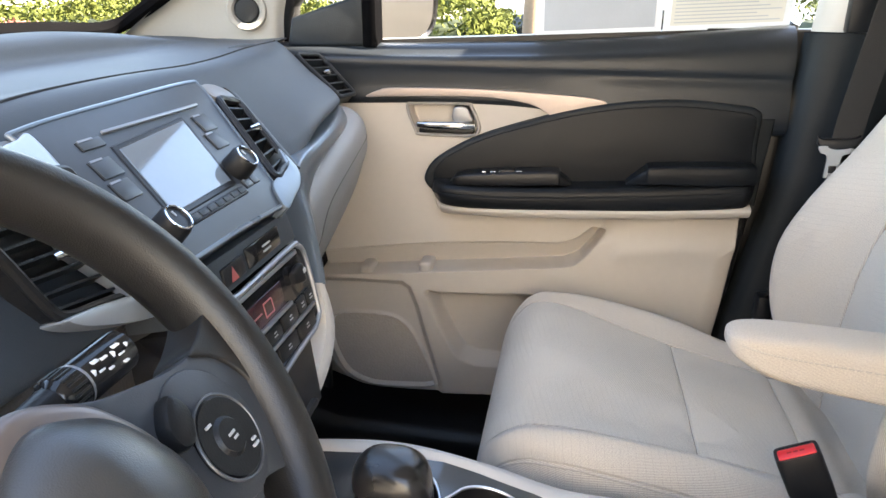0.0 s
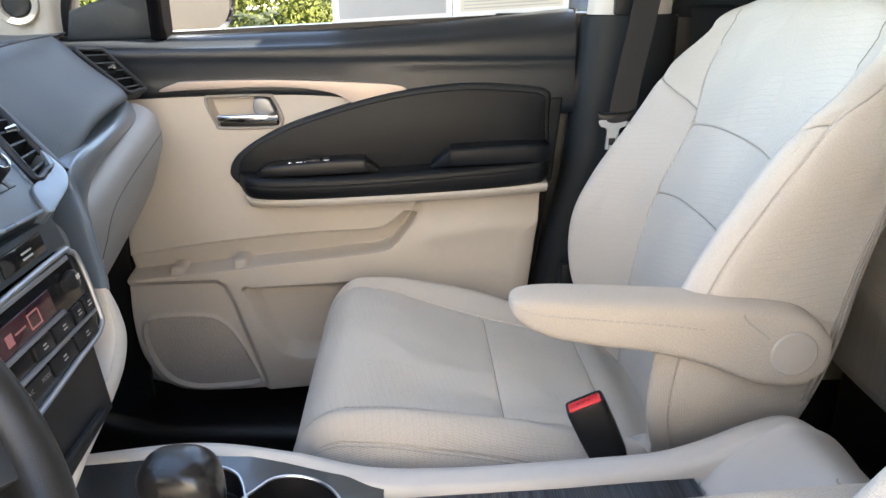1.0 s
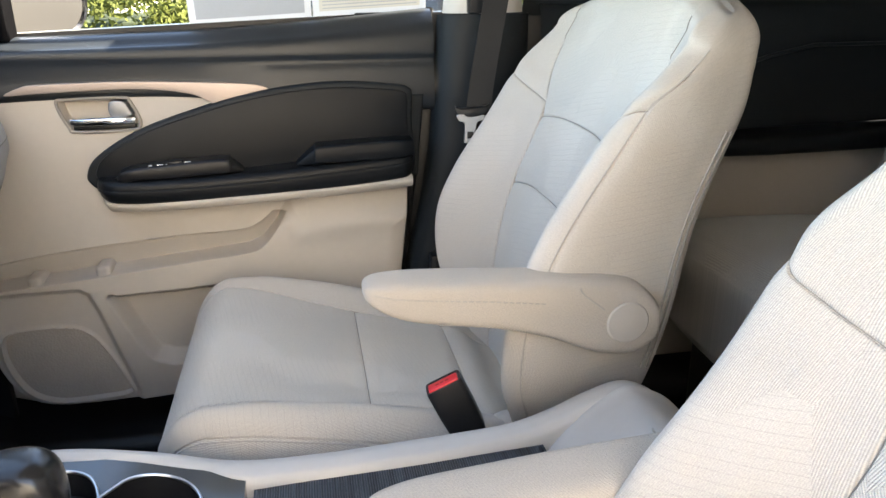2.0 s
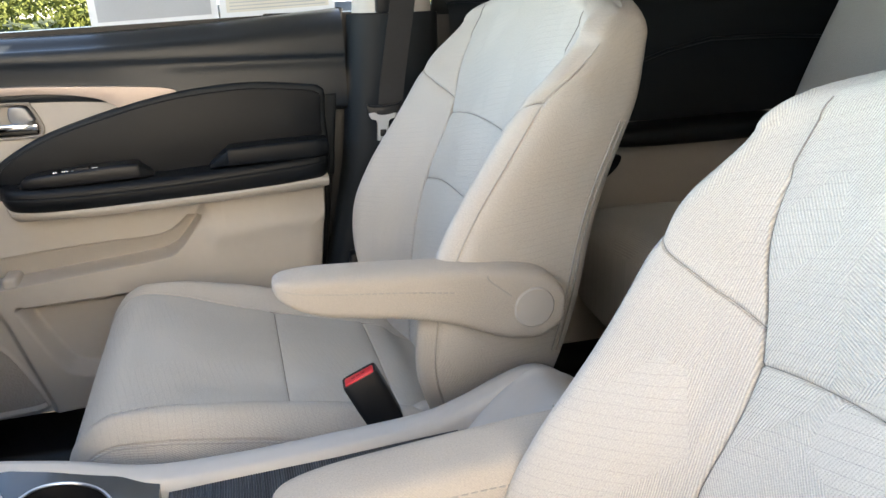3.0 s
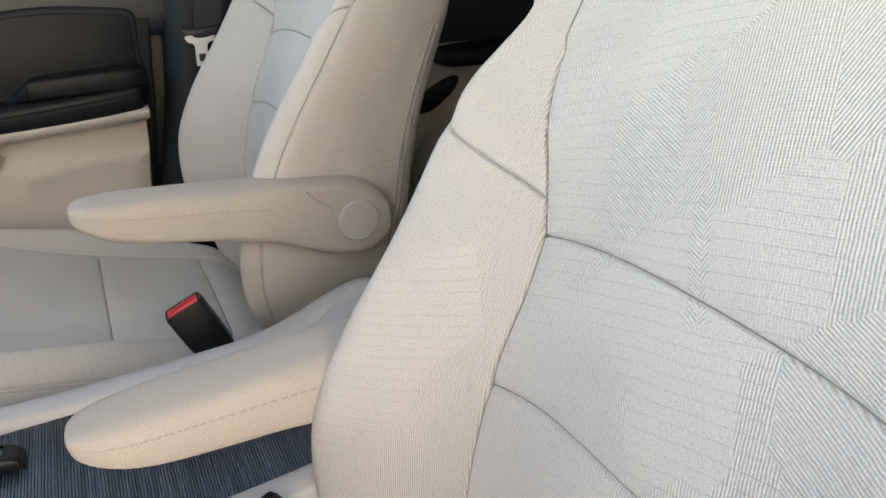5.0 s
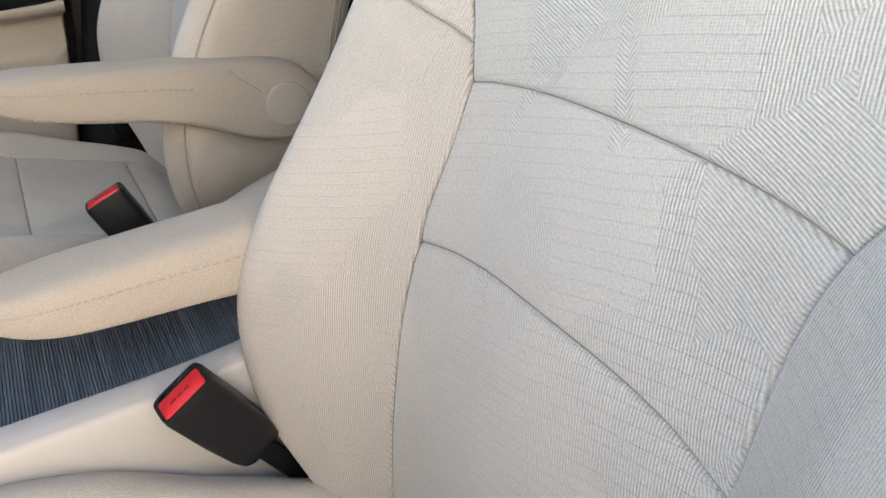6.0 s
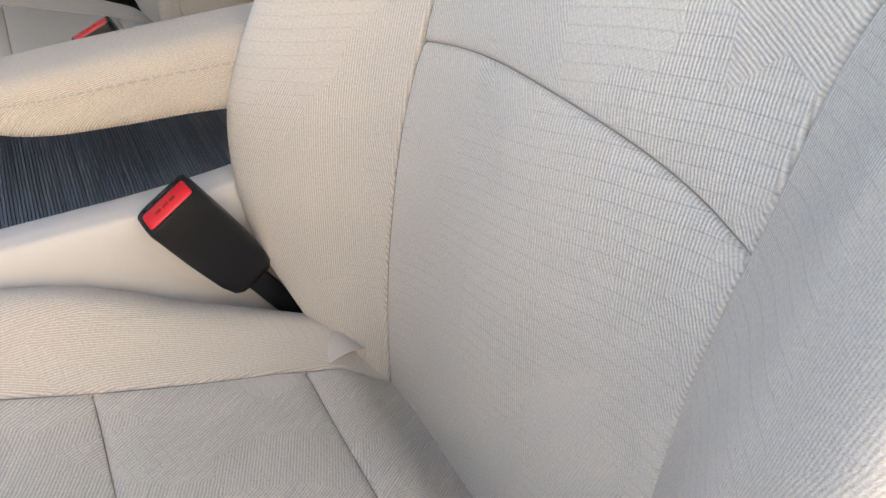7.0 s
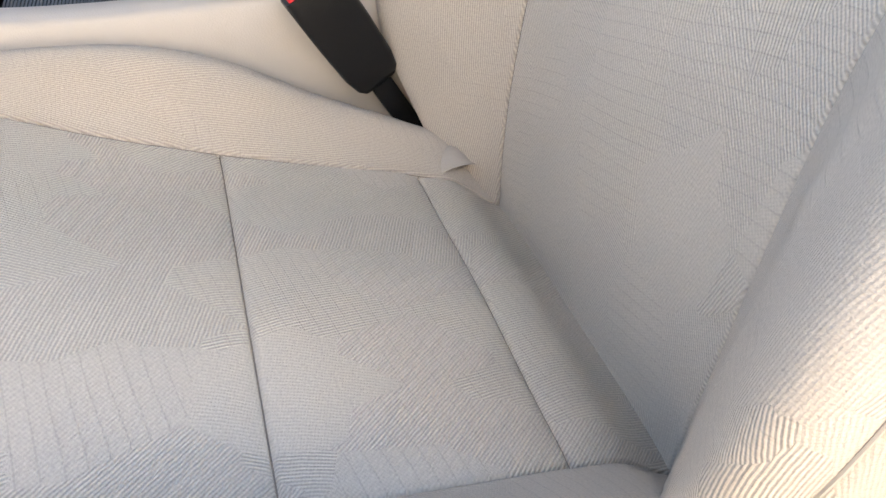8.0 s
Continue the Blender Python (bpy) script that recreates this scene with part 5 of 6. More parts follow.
# light edge strip down the right side of the centre stack
part("edge_strip", strip([((-0.296, 0.186, 0.622), (-0.294, 0.197, 0.618)), ((-0.292, 0.187, 0.594), (-0.290, 0.207, 0.588)), ((-0.288, 0.178, 0.567), (-0.286, 0.206, 0.556)), ((-0.285, 0.150, 0.548), (-0.283, 0.178, 0.530)), ((-0.284, 0.108, 0.530), (-0.282, 0.128, 0.512)), ((-0.283, 0.055, 0.510), (-0.281, 0.066, 0.498)), ((-0.282, 0.005, 0.490), (-0.280, 0.012, 0.482))], 0.006, 0.05), BEIGE_LT, dash, "light beige edge strip")


def vent(name, corners, slats, label, fr_mat):
    """A dash vent: a raised frame round a dark mouth with slats. corners: four points, clockwise from the upper left."""
    v = thing(name, label, "air vent", "dash vents")
    c = [Vector(q) for q in corners]
    n = (c[1] - c[0]).cross(c[3] - c[0]).normalized()
    if n.x < 0:
        n = -n
    loop = []
    for i in range(4):
        a, b = c[i], c[(i + 1) % 4]
        loop += [a.lerp(b, 0.10), a.lerp(b, 0.5), a.lerp(b, 0.90)]
    part("frame", tube(spline(loop, 60, True), 0.0042, 8, closed=True), fr_mat, v)
    bm = bmesh.new()
    bm.faces.new([bm.verts.new(q - n * 0.022) for q in c])
    for i in range(4):
        a, b = c[i], c[(i + 1) % 4]
        bm.faces.new([bm.verts.new(q) for q in (a, b, b - n * 0.022, a - n * 0.022)])
    part("mouth", bm, BLACK, v, smooth=False)
    for i in range(slats):
        f = (i + 0.7) / (slats + 0.4)
        a, b = c[0].lerp(c[3], f), c[1].lerp(c[2], f)
        dn = (c[3] - c[0]).normalized()
        sl = bmesh.new()
        q = [a + n * 0.001, b + n * 0.001, b - n * 0.015 + dn * 0.005, a - n * 0.015 + dn * 0.005]
        lo = [w + dn * 0.0022 for w in q]
        vs = [sl.verts.new(w) for w in q + lo]
        for ids in ((0, 1, 2, 3), (7, 6, 5, 4), (0, 4, 5, 1), (1, 5, 6, 2), (2, 6, 7, 3), (3, 7, 4, 0)):
            sl.faces.new([vs[k] for k in ids])
        bmesh.ops.recalc_face_normals(sl, faces=sl.faces)
        part("slat", sl, DARK, v, smooth=False)
    m = c[0].lerp(c[2], 0.5)
    s = (c[1] - c[0]).normalized()
    part("vent_tab", tube([m - s * 0.010 + n * 0.004, m + n * 0.008, m + s * 0.010 + n * 0.004], [0.0025, 0.004, 0.0025], 8), CHROME, v, "chrome adjuster tab")
    return v


def pt(fr, a, b, c=0.0):
    return fr @ Vector((a, b, c))


vent("air_vent", [pt(S1, 0.183, 0.090, 0.006), pt(S1, 0.223, 0.081, 0.003), pt(S1, 0.196, -0.006, 0.003), pt(S1, 0.146, -0.014, 0.005)], 6, "black slatted air vent beside the audio unit", BLACK)
part("vent_cap", on(S1, plate(spline([(0.184, 0.112), (0.206, 0.110), (0.222, 0.098), (0.223, 0.086), (0.204, 0.090), (0.184, 0.095)], 30, True).tolist(), 0.005, -0.03, 0.003, 2, "xy")), mat("vent_grey", (0.20, 0.20, 0.205), 0.45, vary=0.05), audio, "grey cap above the vent")
part("vent_side", on(S1, plate([(0.224, 0.104), (0.236, 0.092), (0.212, -0.018), (0.200, -0.010), (0.226, 0.082)], 0.004, -0.03, 0.002, 2, "xy")), BLACK, audio)
part("vent_foot", on(S1, plate(spline([(0.2000, 0.0120), (0.2010, -0.0050), (0.1960, -0.0200), (0.1750, -0.0330), (0.1420, -0.0410), (0.1120, -0.0465), (0.1161, -0.0300), (0.1300, -0.0170), (0.1560, -0.0140), (0.1800, -0.0110), (0.1920, 0.0020)], 60, True).tolist(), 0.007, -0.04, 0.005, 3, "xy")), SATIN, audio, "satin grey corner round the foot of the vent")
vent("air_vent", [(-0.488, 0.670, 0.832), (-0.466, 0.728, 0.827), (-0.406, 0.735, 0.760), (-0.417, 0.682, 0.761)], 5, "black slatted air vent at the end of the dash", DARK)
V = frame_of((-0.33, 0, 0.7), (-0.3, 0, 0.95))
vent("air_vent", [pt(V, -0.202, 0.120), pt(V, -0.100, 0.120), pt(V, -0.080, 0.018), pt(V, -0.166, 0.032)], 7, "black slatted air vent behind the steering wheel", BLACK)
part("vent_wing", on(V, plate(spline([(-0.168, 0.0310), (-0.144, 0.0286), (-0.115, 0.0235), (-0.090, 0.0175), (-0.070, 0.0080), (-0.064, -0.0080), (-0.083, -0.0040), (-0.108, 0.0024), (-0.141, 0.0141), (-0.160, 0.0231)], 50, True).tolist(), 0.009, -0.03, 0.003, 2, "xy")), WING, dash, "silver wing below the vent")
part("cluster_fill", on(V, box(-0.62, -0.06, -0.14, 0.15, -0.20, -0.026, 0.01)), COLUMN, dash, "grained grey vinyl knee panel")
part("cluster_hood", bar([(-0.50, -0.60, 0.86), (-0.46, -0.50, 0.905), (-0.44, -0.40, 0.915), (-0.46, -0.28, 0.89), (-0.50, -0.22, 0.855)], [(0.03, 0.02)] * 5), DASH, dash)

# ---------------------------------------------------------------- steering wheel
TAU = radians(35)
C0 = Vector((-0.204, -0.347, 0.7495))
WN = Vector((math.cos(TAU), 0, math.sin(TAU)))
WU = Vector((-math.sin(TAU), 0, math.cos(TAU)))
WF = Matrix(((0, WU.x, WN.x, C0.x), (1, WU.y, WN.y, C0.y), (0, WU.z, WN.z, C0.z), (0, 0, 0, 1)))
wheel = thing("steering_wheel", "black vinyl steering wheel with buttons and satin hub ring", "steering wheel")
rows = []
for i in range(120):
    a = 2 * math.pi * i / 120
    ra, rb = 0.0150 + 0.001 * math.cos(2 * a), 0.0215
    rows.append([((0.153 + ra * math.cos(q)) * math.cos(a), (0.153 + ra * math.cos(q)) * math.sin(a), -0.012 + rb * math.sin(q)) for q in np.linspace(0, 2 * math.pi, 24, endpoint=False)])
rows.append(rows[0])
rim = sheet(np.array(rows), closed=True)
bmesh.ops.remove_doubles(rim, verts=rim.verts, dist=1e-6)
bmesh.ops.recalc_face_normals(rim, faces=rim.faces)
part("rim", turn(rim, WF), WHEEL, wheel, "grained black vinyl rim")
POD_RING = mat("dark_satin_ring", (0.10, 0.10, 0.105), 0.35, metal=0.6, vary=0.05)
HUB_RING = mat("satin_rose_brown", (0.17, 0.14, 0.13), 0.36, metal=0.55, vary=0.05)
for s in (1, -1):
    sp = [(s * a, b) for a, b in ((0.008, 0.030), (0.0475, 0.018), (0.075, 0.0105), (0.095, 0.0065), (0.112, 0.006), (0.128, 0.011), (0.143, 0.020), (0.154, 0.034), (0.156, 0.0), (0.148, -0.05), (0.135, -0.082), (0.115, -0.074), (0.095, -0.070), (0.075, -0.088), (0.035, -0.080), (0.012, -0.045))]
    spoke = part("spoke", turn(plate(spline(sp, 80, True).tolist(), -0.004, -0.03, 0.008, 4, "xy"), WF), SPOKE, wheel, "satin slate plastic spoke")
    flare = [(s * a, b) for a, b in ((0.110, 0.0055), (0.124, 0.011), (0.142, 0.020), (0.156, 0.034), (0.160, 0.0), (0.156, -0.040), (0.141, -0.046), (0.134, -0.020), (0.124, -0.004))]
    part("rim_flare", turn(plate(spline(flare, 50, True).tolist(), -0.0015, -0.03, 0.006, 4, "xy"), WF), WHEEL, wheel)
    part("button_pod", turn(plate([(s * (0.0890 + 0.033 * math.cos(q)), -0.033 + 0.037 * math.sin(q)) for q in np.linspace(0, 2 * math.pi, 48, endpoint=False)], -0.0025, -0.01, 0.0012, 2, "xy"), WF), SPOKE, spoke)
    part("pod_ring", turn(tube([(s * (0.0905 + 0.0225 * math.cos(q)), -0.0375 + 0.0232 * math.sin(q), 0.0012) for q in np.linspace(0, 2 * math.pi, 48, endpoint=False)], 0.0010, 6, closed=True), WF), POD_RING, spoke)
    part("pod_dial", turn(disc((s * 0.0905, -0.0375, 0.002), (0, 0, 1), [(0.0215, -0.004), (0.021, 0.0), (0.011, -0.0005), (0.009, 0.0015), (0.001, 0.0017)]), WF), BLACK, spoke)
    part("rocker_button", turn(plate(spline([(s * 0.059, -0.012), (s * 0.072, 0.000), (s * 0.078, -0.012), (s * 0.069, -0.025), (s * 0.060, -0.024)], 24, True).tolist(), 0.005, -0.005, 0.003, 2, "xy"), WF), BLACK, spoke)
    for dx, dy, w in ((0.0, 0.001, 0.006), (0.001, -0.002, 0.004), (-0.010, 0.012, 0.004), (0.010, -0.013, 0.005), (0.011, -0.010, 0.003)):
        part("pod_mark", turn(box(s * 0.0905 + dx - w / 2, s * 0.0905 + dx + w / 2, -0.0375 + dy - 0.0007, -0.0375 + dy + 0.0007, 0.0025, 0.0040, 0), WF), WHITE_DIM, spoke)
hub = spline([(0, 0.037), (0.022, 0.029), (0.0396, 0.013), (0.0531, -0.020), (0.046, -0.064), (0.022, -0.098), (0, -0.106), (-0.022, -0.098), (-0.046, -0.064), (-0.0531, -0.020), (-0.0396, 0.013), (-0.022, 0.029)], 90, True)
part("hub_ring", turn(plate(hub.tolist(), 0.006, -0.03, 0.006, 3, "xy"), WF), HUB_RING, wheel, "satin rose brown hub ring")
pad_rows = [[((x * 0.86) * k, (z * 0.86 - 0.005 + 0.036) * k - 0.036, h) for x, z in hub] for k, h in ((1.0, -0.01), (1.0, 0.007), (0.97, 0.012), (0.85, 0.019), (0.65, 0.027), (0.45, 0.032), (0.25, 0.035), (0.02, 0.036))]
pad = sheet(np.array(pad_rows), closed=True)
bmesh.ops.recalc_face_normals(pad, faces=pad.faces)
part("hub_pad", turn(pad, WF), HUB, wheel)
part("column", tube([C0 - WN * 0.02 + WU * -0.03, C0 - WN * 0.28 + WU * -0.03], [0.045, 0.060], 20), DARK, wheel)

stalk = thing("wiper_stalk", "black wiper stalk with white printed marks behind the wheel", "control stalk")
A, B = Vector((-0.236, -0.335, 0.760)), Vector((-0.235, -0.258, 0.763))
part("shaft", tube([A - (B - A) * 0.6, A, A.lerp(B, 0.35)], [0.006, 0.007, 0.009], 16), BLACK, stalk)
part("grip", tube([A.lerp(B, 0.36), A.lerp(B, 0.40), A.lerp(B, 0.95), B], [0.0085, 0.0108, 0.0114, 0.0112], 20), GLOSS, stalk)
for i in range(22):
    q = 2 * math.pi * i / 22
    o = Vector((math.cos(q), 0, math.sin(q))) * 0.0108
    part("grip_rib", tube([A.lerp(B, 0.40) + o, A.lerp(B, 0.53) + o], 0.0008, 5), BLACK, stalk)
part("grip_ring", tube([A.lerp(B, 0.55), A.lerp(B, 0.57)], [0.0110, 0.0110], 20), SILVER, stalk)
for f, w, h, dz in ((0.60, 0.0018, 0.006, 0), (0.66, 0.005, 0.0016, 0.004), (0.66, 0.005, 0.0016, -0.001), (0.73, 0.0055, 0.0016, 0.003), (0.73, 0.004, 0.0016, -0.003), (0.80, 0.0018, 0.007, 0.001), (0.86, 0.006, 0.0016, 0.004), (0.86, 0.006, 0.0016, -0.0005), (0.86, 0.004, 0.0016, -0.005), (0.93, 0.0018, 0.006, 0.001)):
    q = A.lerp(B, f) + Vector((0.0088, 0, 0.0060)) + Vector((0.55 * -dz, 0, 0.8 * dz))
    part("printed_mark", box(q.x - 0.002, q.x + 0.0010, q.y - w / 2.6, q.y + w / 2.6, q.z - h / 4, q.z + h / 4, 0), WHITE, stalk)

# ---------------------------------------------------------------- centre console
cons = thing("centre_console", "light beige centre console with dark sliding lid between the seats", "console")


def rail_height(x):
    return float(np.interp(x, [-0.33, -0.20, -0.14, -0.10, -0.036, 0.0, 0.10, 0.236, 0.337, 0.383, 0.437, 0.475, 0.52, 0.56], [0.445, 0.456, 0.450, 0.441, 0.425, 0.413, 0.412, 0.418, 0.430, 0.452, 0.470, 0.462, 0.42, 0.35]))


for s in (1, -1):
    secs = []
    for x in (-0.33, -0.20, -0.10, -0.01, 0.08, 0.16, 0.24, 0.31, 0.36, 0.40, 0.44, 0.47, 0.50, 0.54, 0.56):
        z = rail_height(x)
        yo = 0.148 - 0.004 * (x > 0.3)
        yi = 0.106 if x > -0.02 else 0.118
        secs.append([(x, s * yi, 0.36), (x, s * yi, z - 0.020), (x, s * (yi + 0.004), z - 0.005), (x, s * (yi + 0.012), z), (x, s * (yo - 0.010), z), (x, s * yo, z - 0.010), (x, s * (yo + 0.004), z - 0.06), (x, s * (yo + 0.002), 0.20), (x, s * yo, 0.05)])
    part("side_rail", loft(secs, 44, along=120), BEIGE_LT, cons, "light beige plastic side wall")
part("rear_hump", loft([[(x, -0.115, zb), (x, -0.112, z - 0.008), (x, -0.09, z), (x, 0.0, z + 0.002), (x, 0.09, z), (x, 0.112, z - 0.008), (x, 0.115, zb)] for x, z, zb in ((0.325, 0.395, 0.36), (0.345, 0.404, 0.36), (0.37, 0.430, 0.36), (0.41, 0.462, 0.36), (0.44, 0.476, 0.36), (0.47, 0.468, 0.36), (0.50, 0.445, 0.3), (0.54, 0.39, 0.2), (0.565, 0.32, 0.05))], 40, along=80), BEIGE_LT, cons)
part("core", box(-0.32, 0.54, -0.118, 0.118, 0.04, 0.375, 0.01), BLACK, cons)


def streaked(name):
    m = mat(name, (0.035, 0.040, 0.048), 0.32, vary=0.1)
    n, l = m.node_tree.nodes, m.node_tree.links
    co = n.new("ShaderNodeTexCoord")
    mp = n.new("ShaderNodeMapping")
    mp.inputs["Scale"].default_value = (420, 6, 6)
    t = n.new("ShaderNodeTexNoise")
    t.inputs["Scale"].default_value, t.inputs["Detail"].default_value = 1.0, 4
    r = n.new("ShaderNodeValToRGB")
    r.color_ramp.elements[0].position, r.color_ramp.elements[1].position = 0.38, 0.70
    r.color_ramp.elements[0].color, r.color_ramp.elements[1].color = (0.012, 0.014, 0.018, 1), (0.060, 0.072, 0.090, 1)
    l.new(co.outputs["Object"], mp.inputs[0])
    l.new(mp.outputs[0], t.inputs["Vector"])
    l.new(t.outputs[0], r.inputs[0])
    l.new(r.outputs[0], n["Principled BSDF"].inputs["Base Color"])
    return m


# sliding lid: narrow ribs across
xs, prof = [], []
for i in range(118):
    x = 0.012 + 0.0028 * i
    prof += [(x, 0.0), (x + 0.0003, 0.0010), (x + 0.0021, 0.0011), (x + 0.0025, 0.0)]
lid = np.array([[(x, y, 0.3985 + float(np.interp(x, [0, 0.2, 0.34], [0, 0.006, 0.014])) + h + 0.003 * (1 - (y / 0.105) ** 2)) for x, h in prof] for y in np.linspace(-0.107, 0.107, 9)])
ld = part("sliding_lid", sheet(lid), streaked("dark_streaked_lid"), cons, "dark streaked ribbed sliding lid")
g = part("lid_grip", bar([(0.026, 0.046, 0.404), (0.032, 0.046, 0.410), (0.046, 0.046, 0.413), (0.060, 0.046, 0.410), (0.066, 0.046, 0.404)], [(0.012, 0.004), (0.015, 0.007), (0.016, 0.008), (0.015, 0.007), (0.012, 0.004)], 20, 0.5), BLACK, ld)
part("lid_latch", box(0.040, 0.050, 0.038, 0.054, 0.4195, 0.4225, 0.001), GLOSS, ld)

# front tray with two joined cup wells and gear selector
CUPS = ((-0.080, 0.056, 0.045), (-0.172, 0.064, 0.037))


def well_field(x, y):
    a, b = (math.hypot(x - cx, y - cy) - r for cx, cy, r in CUPS)
    h = min(max(0.5 + 0.5 * (b - a) / 0.02, 0), 1)
    return b * (1 - h) + a * h - 0.02 * h * (1 - h)


def tray_height(x, y):
    return rail_height(x) - 0.003 - 0.004 * min(max((0.09 - y) / 0.05, 0), 1)


mx, my = -0.131, 0.060
lip, outer = [], []
for q in np.linspace(0, 2 * math.pi, 160, endpoint=False):
    dx, dy = math.cos(q), math.sin(q)
    lo, hi = 0.0, 0.2
    for _ in range(30):
        md = (lo + hi) / 2
        lo, hi = (md, hi) if well_field(mx + md * dx, my + md * dy) < 0 else (lo, md)
    lip.append((mx + lo * dx, my + lo * dy))
    reach = min([((0.004 if dx > 0 else -0.335) - mx) / dx if abs(dx) > 1e-6 else 9, ((0.128 if dy > 0 else -0.118) - my) / dy if abs(dy) > 1e-6 else 9])
    outer.append((mx + reach * dx, my + reach * dy))
rows = []
for k in (0.0, 0.02, 0.06, 0.15, 0.3, 0.5, 0.75, 1.0):
    rows.append([(a[0] + (b[0] - a[0]) * k, a[1] + (b[1] - a[1]) * k, tray_height(a[0] + (b[0] - a[0]) * k, a[1] + (b[1] - a[1]) * k) + (0.003 if k < 0.03 else 0.0)) for a, b in zip(lip, outer)])
rows.append([(x, y, z - 0.03) for x, y, z in rows[-1]])
part("cup_tray", sheet(np.array(rows), closed=True), mat("gloss_tray", (0.055, 0.060, 0.066), 0.18, metal=0.3, vary=0.05), cons, "glossy dark cup holder tray")
wall = []
for d, k in ((0.0, 1.0), (0.004, 0.985), (0.02, 0.965), (0.055, 0.94), (0.060, 0.90)):
    wall.append([(mx + (x - mx) * k, my + (y - my) * k, tray_height(x, y) + 0.003 - d) for x, y in lip])
wl_bm = sheet(np.array(wall), closed=True)
wl_bm.verts.ensure_lookup_table()
wl_bm.faces.new([wl_bm.verts[4 * 160 + i] for i in range(160)])
part("cup_well", wl_bm, BLACK, cons, "black double cup well")
part("well_lip", tube([(x, y, tray_height(x, y) + 0.003) for x, y in lip], 0.0018, 8, closed=True), STEEL, cons)
for cx, cy, r in CUPS:
    part("well_ring", tube([(cx + (r - 0.004) * math.cos(q), cy + (r - 0.004) * math.sin(q), rail_height(cx) - 0.030) for q in np.linspace(0, 2 * math.pi, 40, endpoint=False)], 0.0018, 6, closed=True), DARK, cons)
part("selector_plate", box(-0.27, -0.06, -0.105, -0.002, 0.425, 0.4490, 0.004), GLOSS, cons)
gear = thing("gear_selector", "black gear selector lever with smooth knob in the console", "gear lever")
rows = []
for z, a, b in ((0.496, 0.018, 0.016), (0.499, 0.025, 0.021), (0.515, 0.031, 0.026), (0.536, 0.0335, 0.028), (0.553, 0.031, 0.027), (0.563, 0.022, 0.020), (0.566, 0.008, 0.008)):
    rows.append([(-0.155 - 0.25 * (0.55 - z) * -0.4 + a * math.copysign(abs(math.cos(q)) ** 0.75, math.cos(q)), -0.040 + b * math.copysign(abs(math.sin(q)) ** 0.75, math.sin(q)), z) for q in np.linspace(0, 2 * math.pi, 30, endpoint=False)])
kb = loft(rows, 48, True, 40)
kb.verts.ensure_lookup_table()
kb.faces.new([kb.verts[39 * 48 + i] for i in range(48)])
kb.faces.new([kb.verts[i] for i in range(48)])
bmesh.ops.recalc_face_normals(kb, faces=kb.faces)
kn = part("knob", kb, KNOB, gear)
part("knob_line", tube([(-0.155 + 0.0322 * math.cos(q), -0.040 + 0.0272 * math.sin(q), 0.517 + 0.006 * math.cos(q)) for q in np.linspace(0, 2 * math.pi, 40, endpoint=False)], 0.0012, 6, closed=True), CHROME, kn)
part("lever", tube([(-0.165, -0.040, 0.39), (-0.158, -0.040, 0.52)], [0.022, 0.013], 16), BLACK, gear)


# ---------------------------------------------------------------- belts and buckles
def buckle(name, label, top, base, across):
    """A seat belt buckle: a black shell with a red button in its top, on a stalk. across: the direction of its width."""
    b = thing(name, label, "seat belt buckle", "seat belt buckles")
    t, o = Vector(top), Vector(base)
    u = (t - o).normalized()
    w = Vector(across)
    w = (w - u * w.dot(u)).normalized()
    n = w.cross(u)
    L = (t - o).length
    fr = Matrix(((w.x, n.x, u.x, o.x), (w.y, n.y, u.y, o.y), (w.z, n.z, u.z, o.z), (0, 0, 0, 1)))
    rows = []
    for h, a, d in ((0.33 * L, 0.011, 0.007), (0.34 * L, 0.0165, 0.010), (0.38 * L, 0.0205, 0.0130), (0.47 * L, 0.0232, 0.0150), (0.70 * L, 0.0245, 0.0160), (0.97 * L, 0.0245, 0.0165), (1.0 * L, 0.0235, 0.0155)):
        rows.append([(a * math.copysign(abs(math.cos(q)) ** 0.35, math.cos(q)), d * math.copysign(abs(math.sin(q)) ** 0.35, math.sin(q)), h) for q in np.linspace(0, 2 * math.pi, 36, endpoint=False)])
    bm = sheet(np.array(rows), closed=True)
    bm.verts.ensure_lookup_table()
    bm.faces.new([bm.verts[6 * 36 + i] for i in range(36)])
    bm.faces.new([bm.verts[i] for i in range(36)])
    bmesh.ops.recalc_face_normals(bm, faces=bm.faces)
    part("shell", turn(bm, fr), BLACK, b)
    part("release_button", turn(box(-0.0205, 0.0205, -0.0075, 0.0130, L - 0.012, L + 0.0022, 0.003), fr), RED, b, "red release button")
    part("slot", turn(box(-0.0175, 0.0175, -0.0122, -0.0080, L - 0.006, L + 0.0008, 0.0005), fr), GLOSS, b)
    for i in range(3):
        part("button_text", turn(box(-0.010 + 0.0068 * i, -0.005 + 0.0068 * i, 0.003, 0.0052, L + 0.0018, L + 0.0027, 0), fr), mat("dark_red_print", (0.30, 0.01, 0.01), 0.5) if i == 0 and "dark_red_print" not in bpy.data.materials else bpy.data.materials["dark_red_print"], b)
    part("stalk", turn(box(-0.010, 0.010, -0.004, 0.004, -0.03, 0.42 * L, 0.002), fr), BLACK, b)
    return b


buckle("seat_belt_buckle", "black seat belt buckle with red button beside the driver seat", (0.240, -0.176, 0.437), (0.324, -0.160, 0.300), (0.85, 0.10, 0.45))
buckle("seat_belt_buckle", "black seat belt buckle with red button beside the passenger seat", (0.243, 0.212, 0.448), (0.300, 0.200, 0.325), (0.85, -0.05, 0.42))


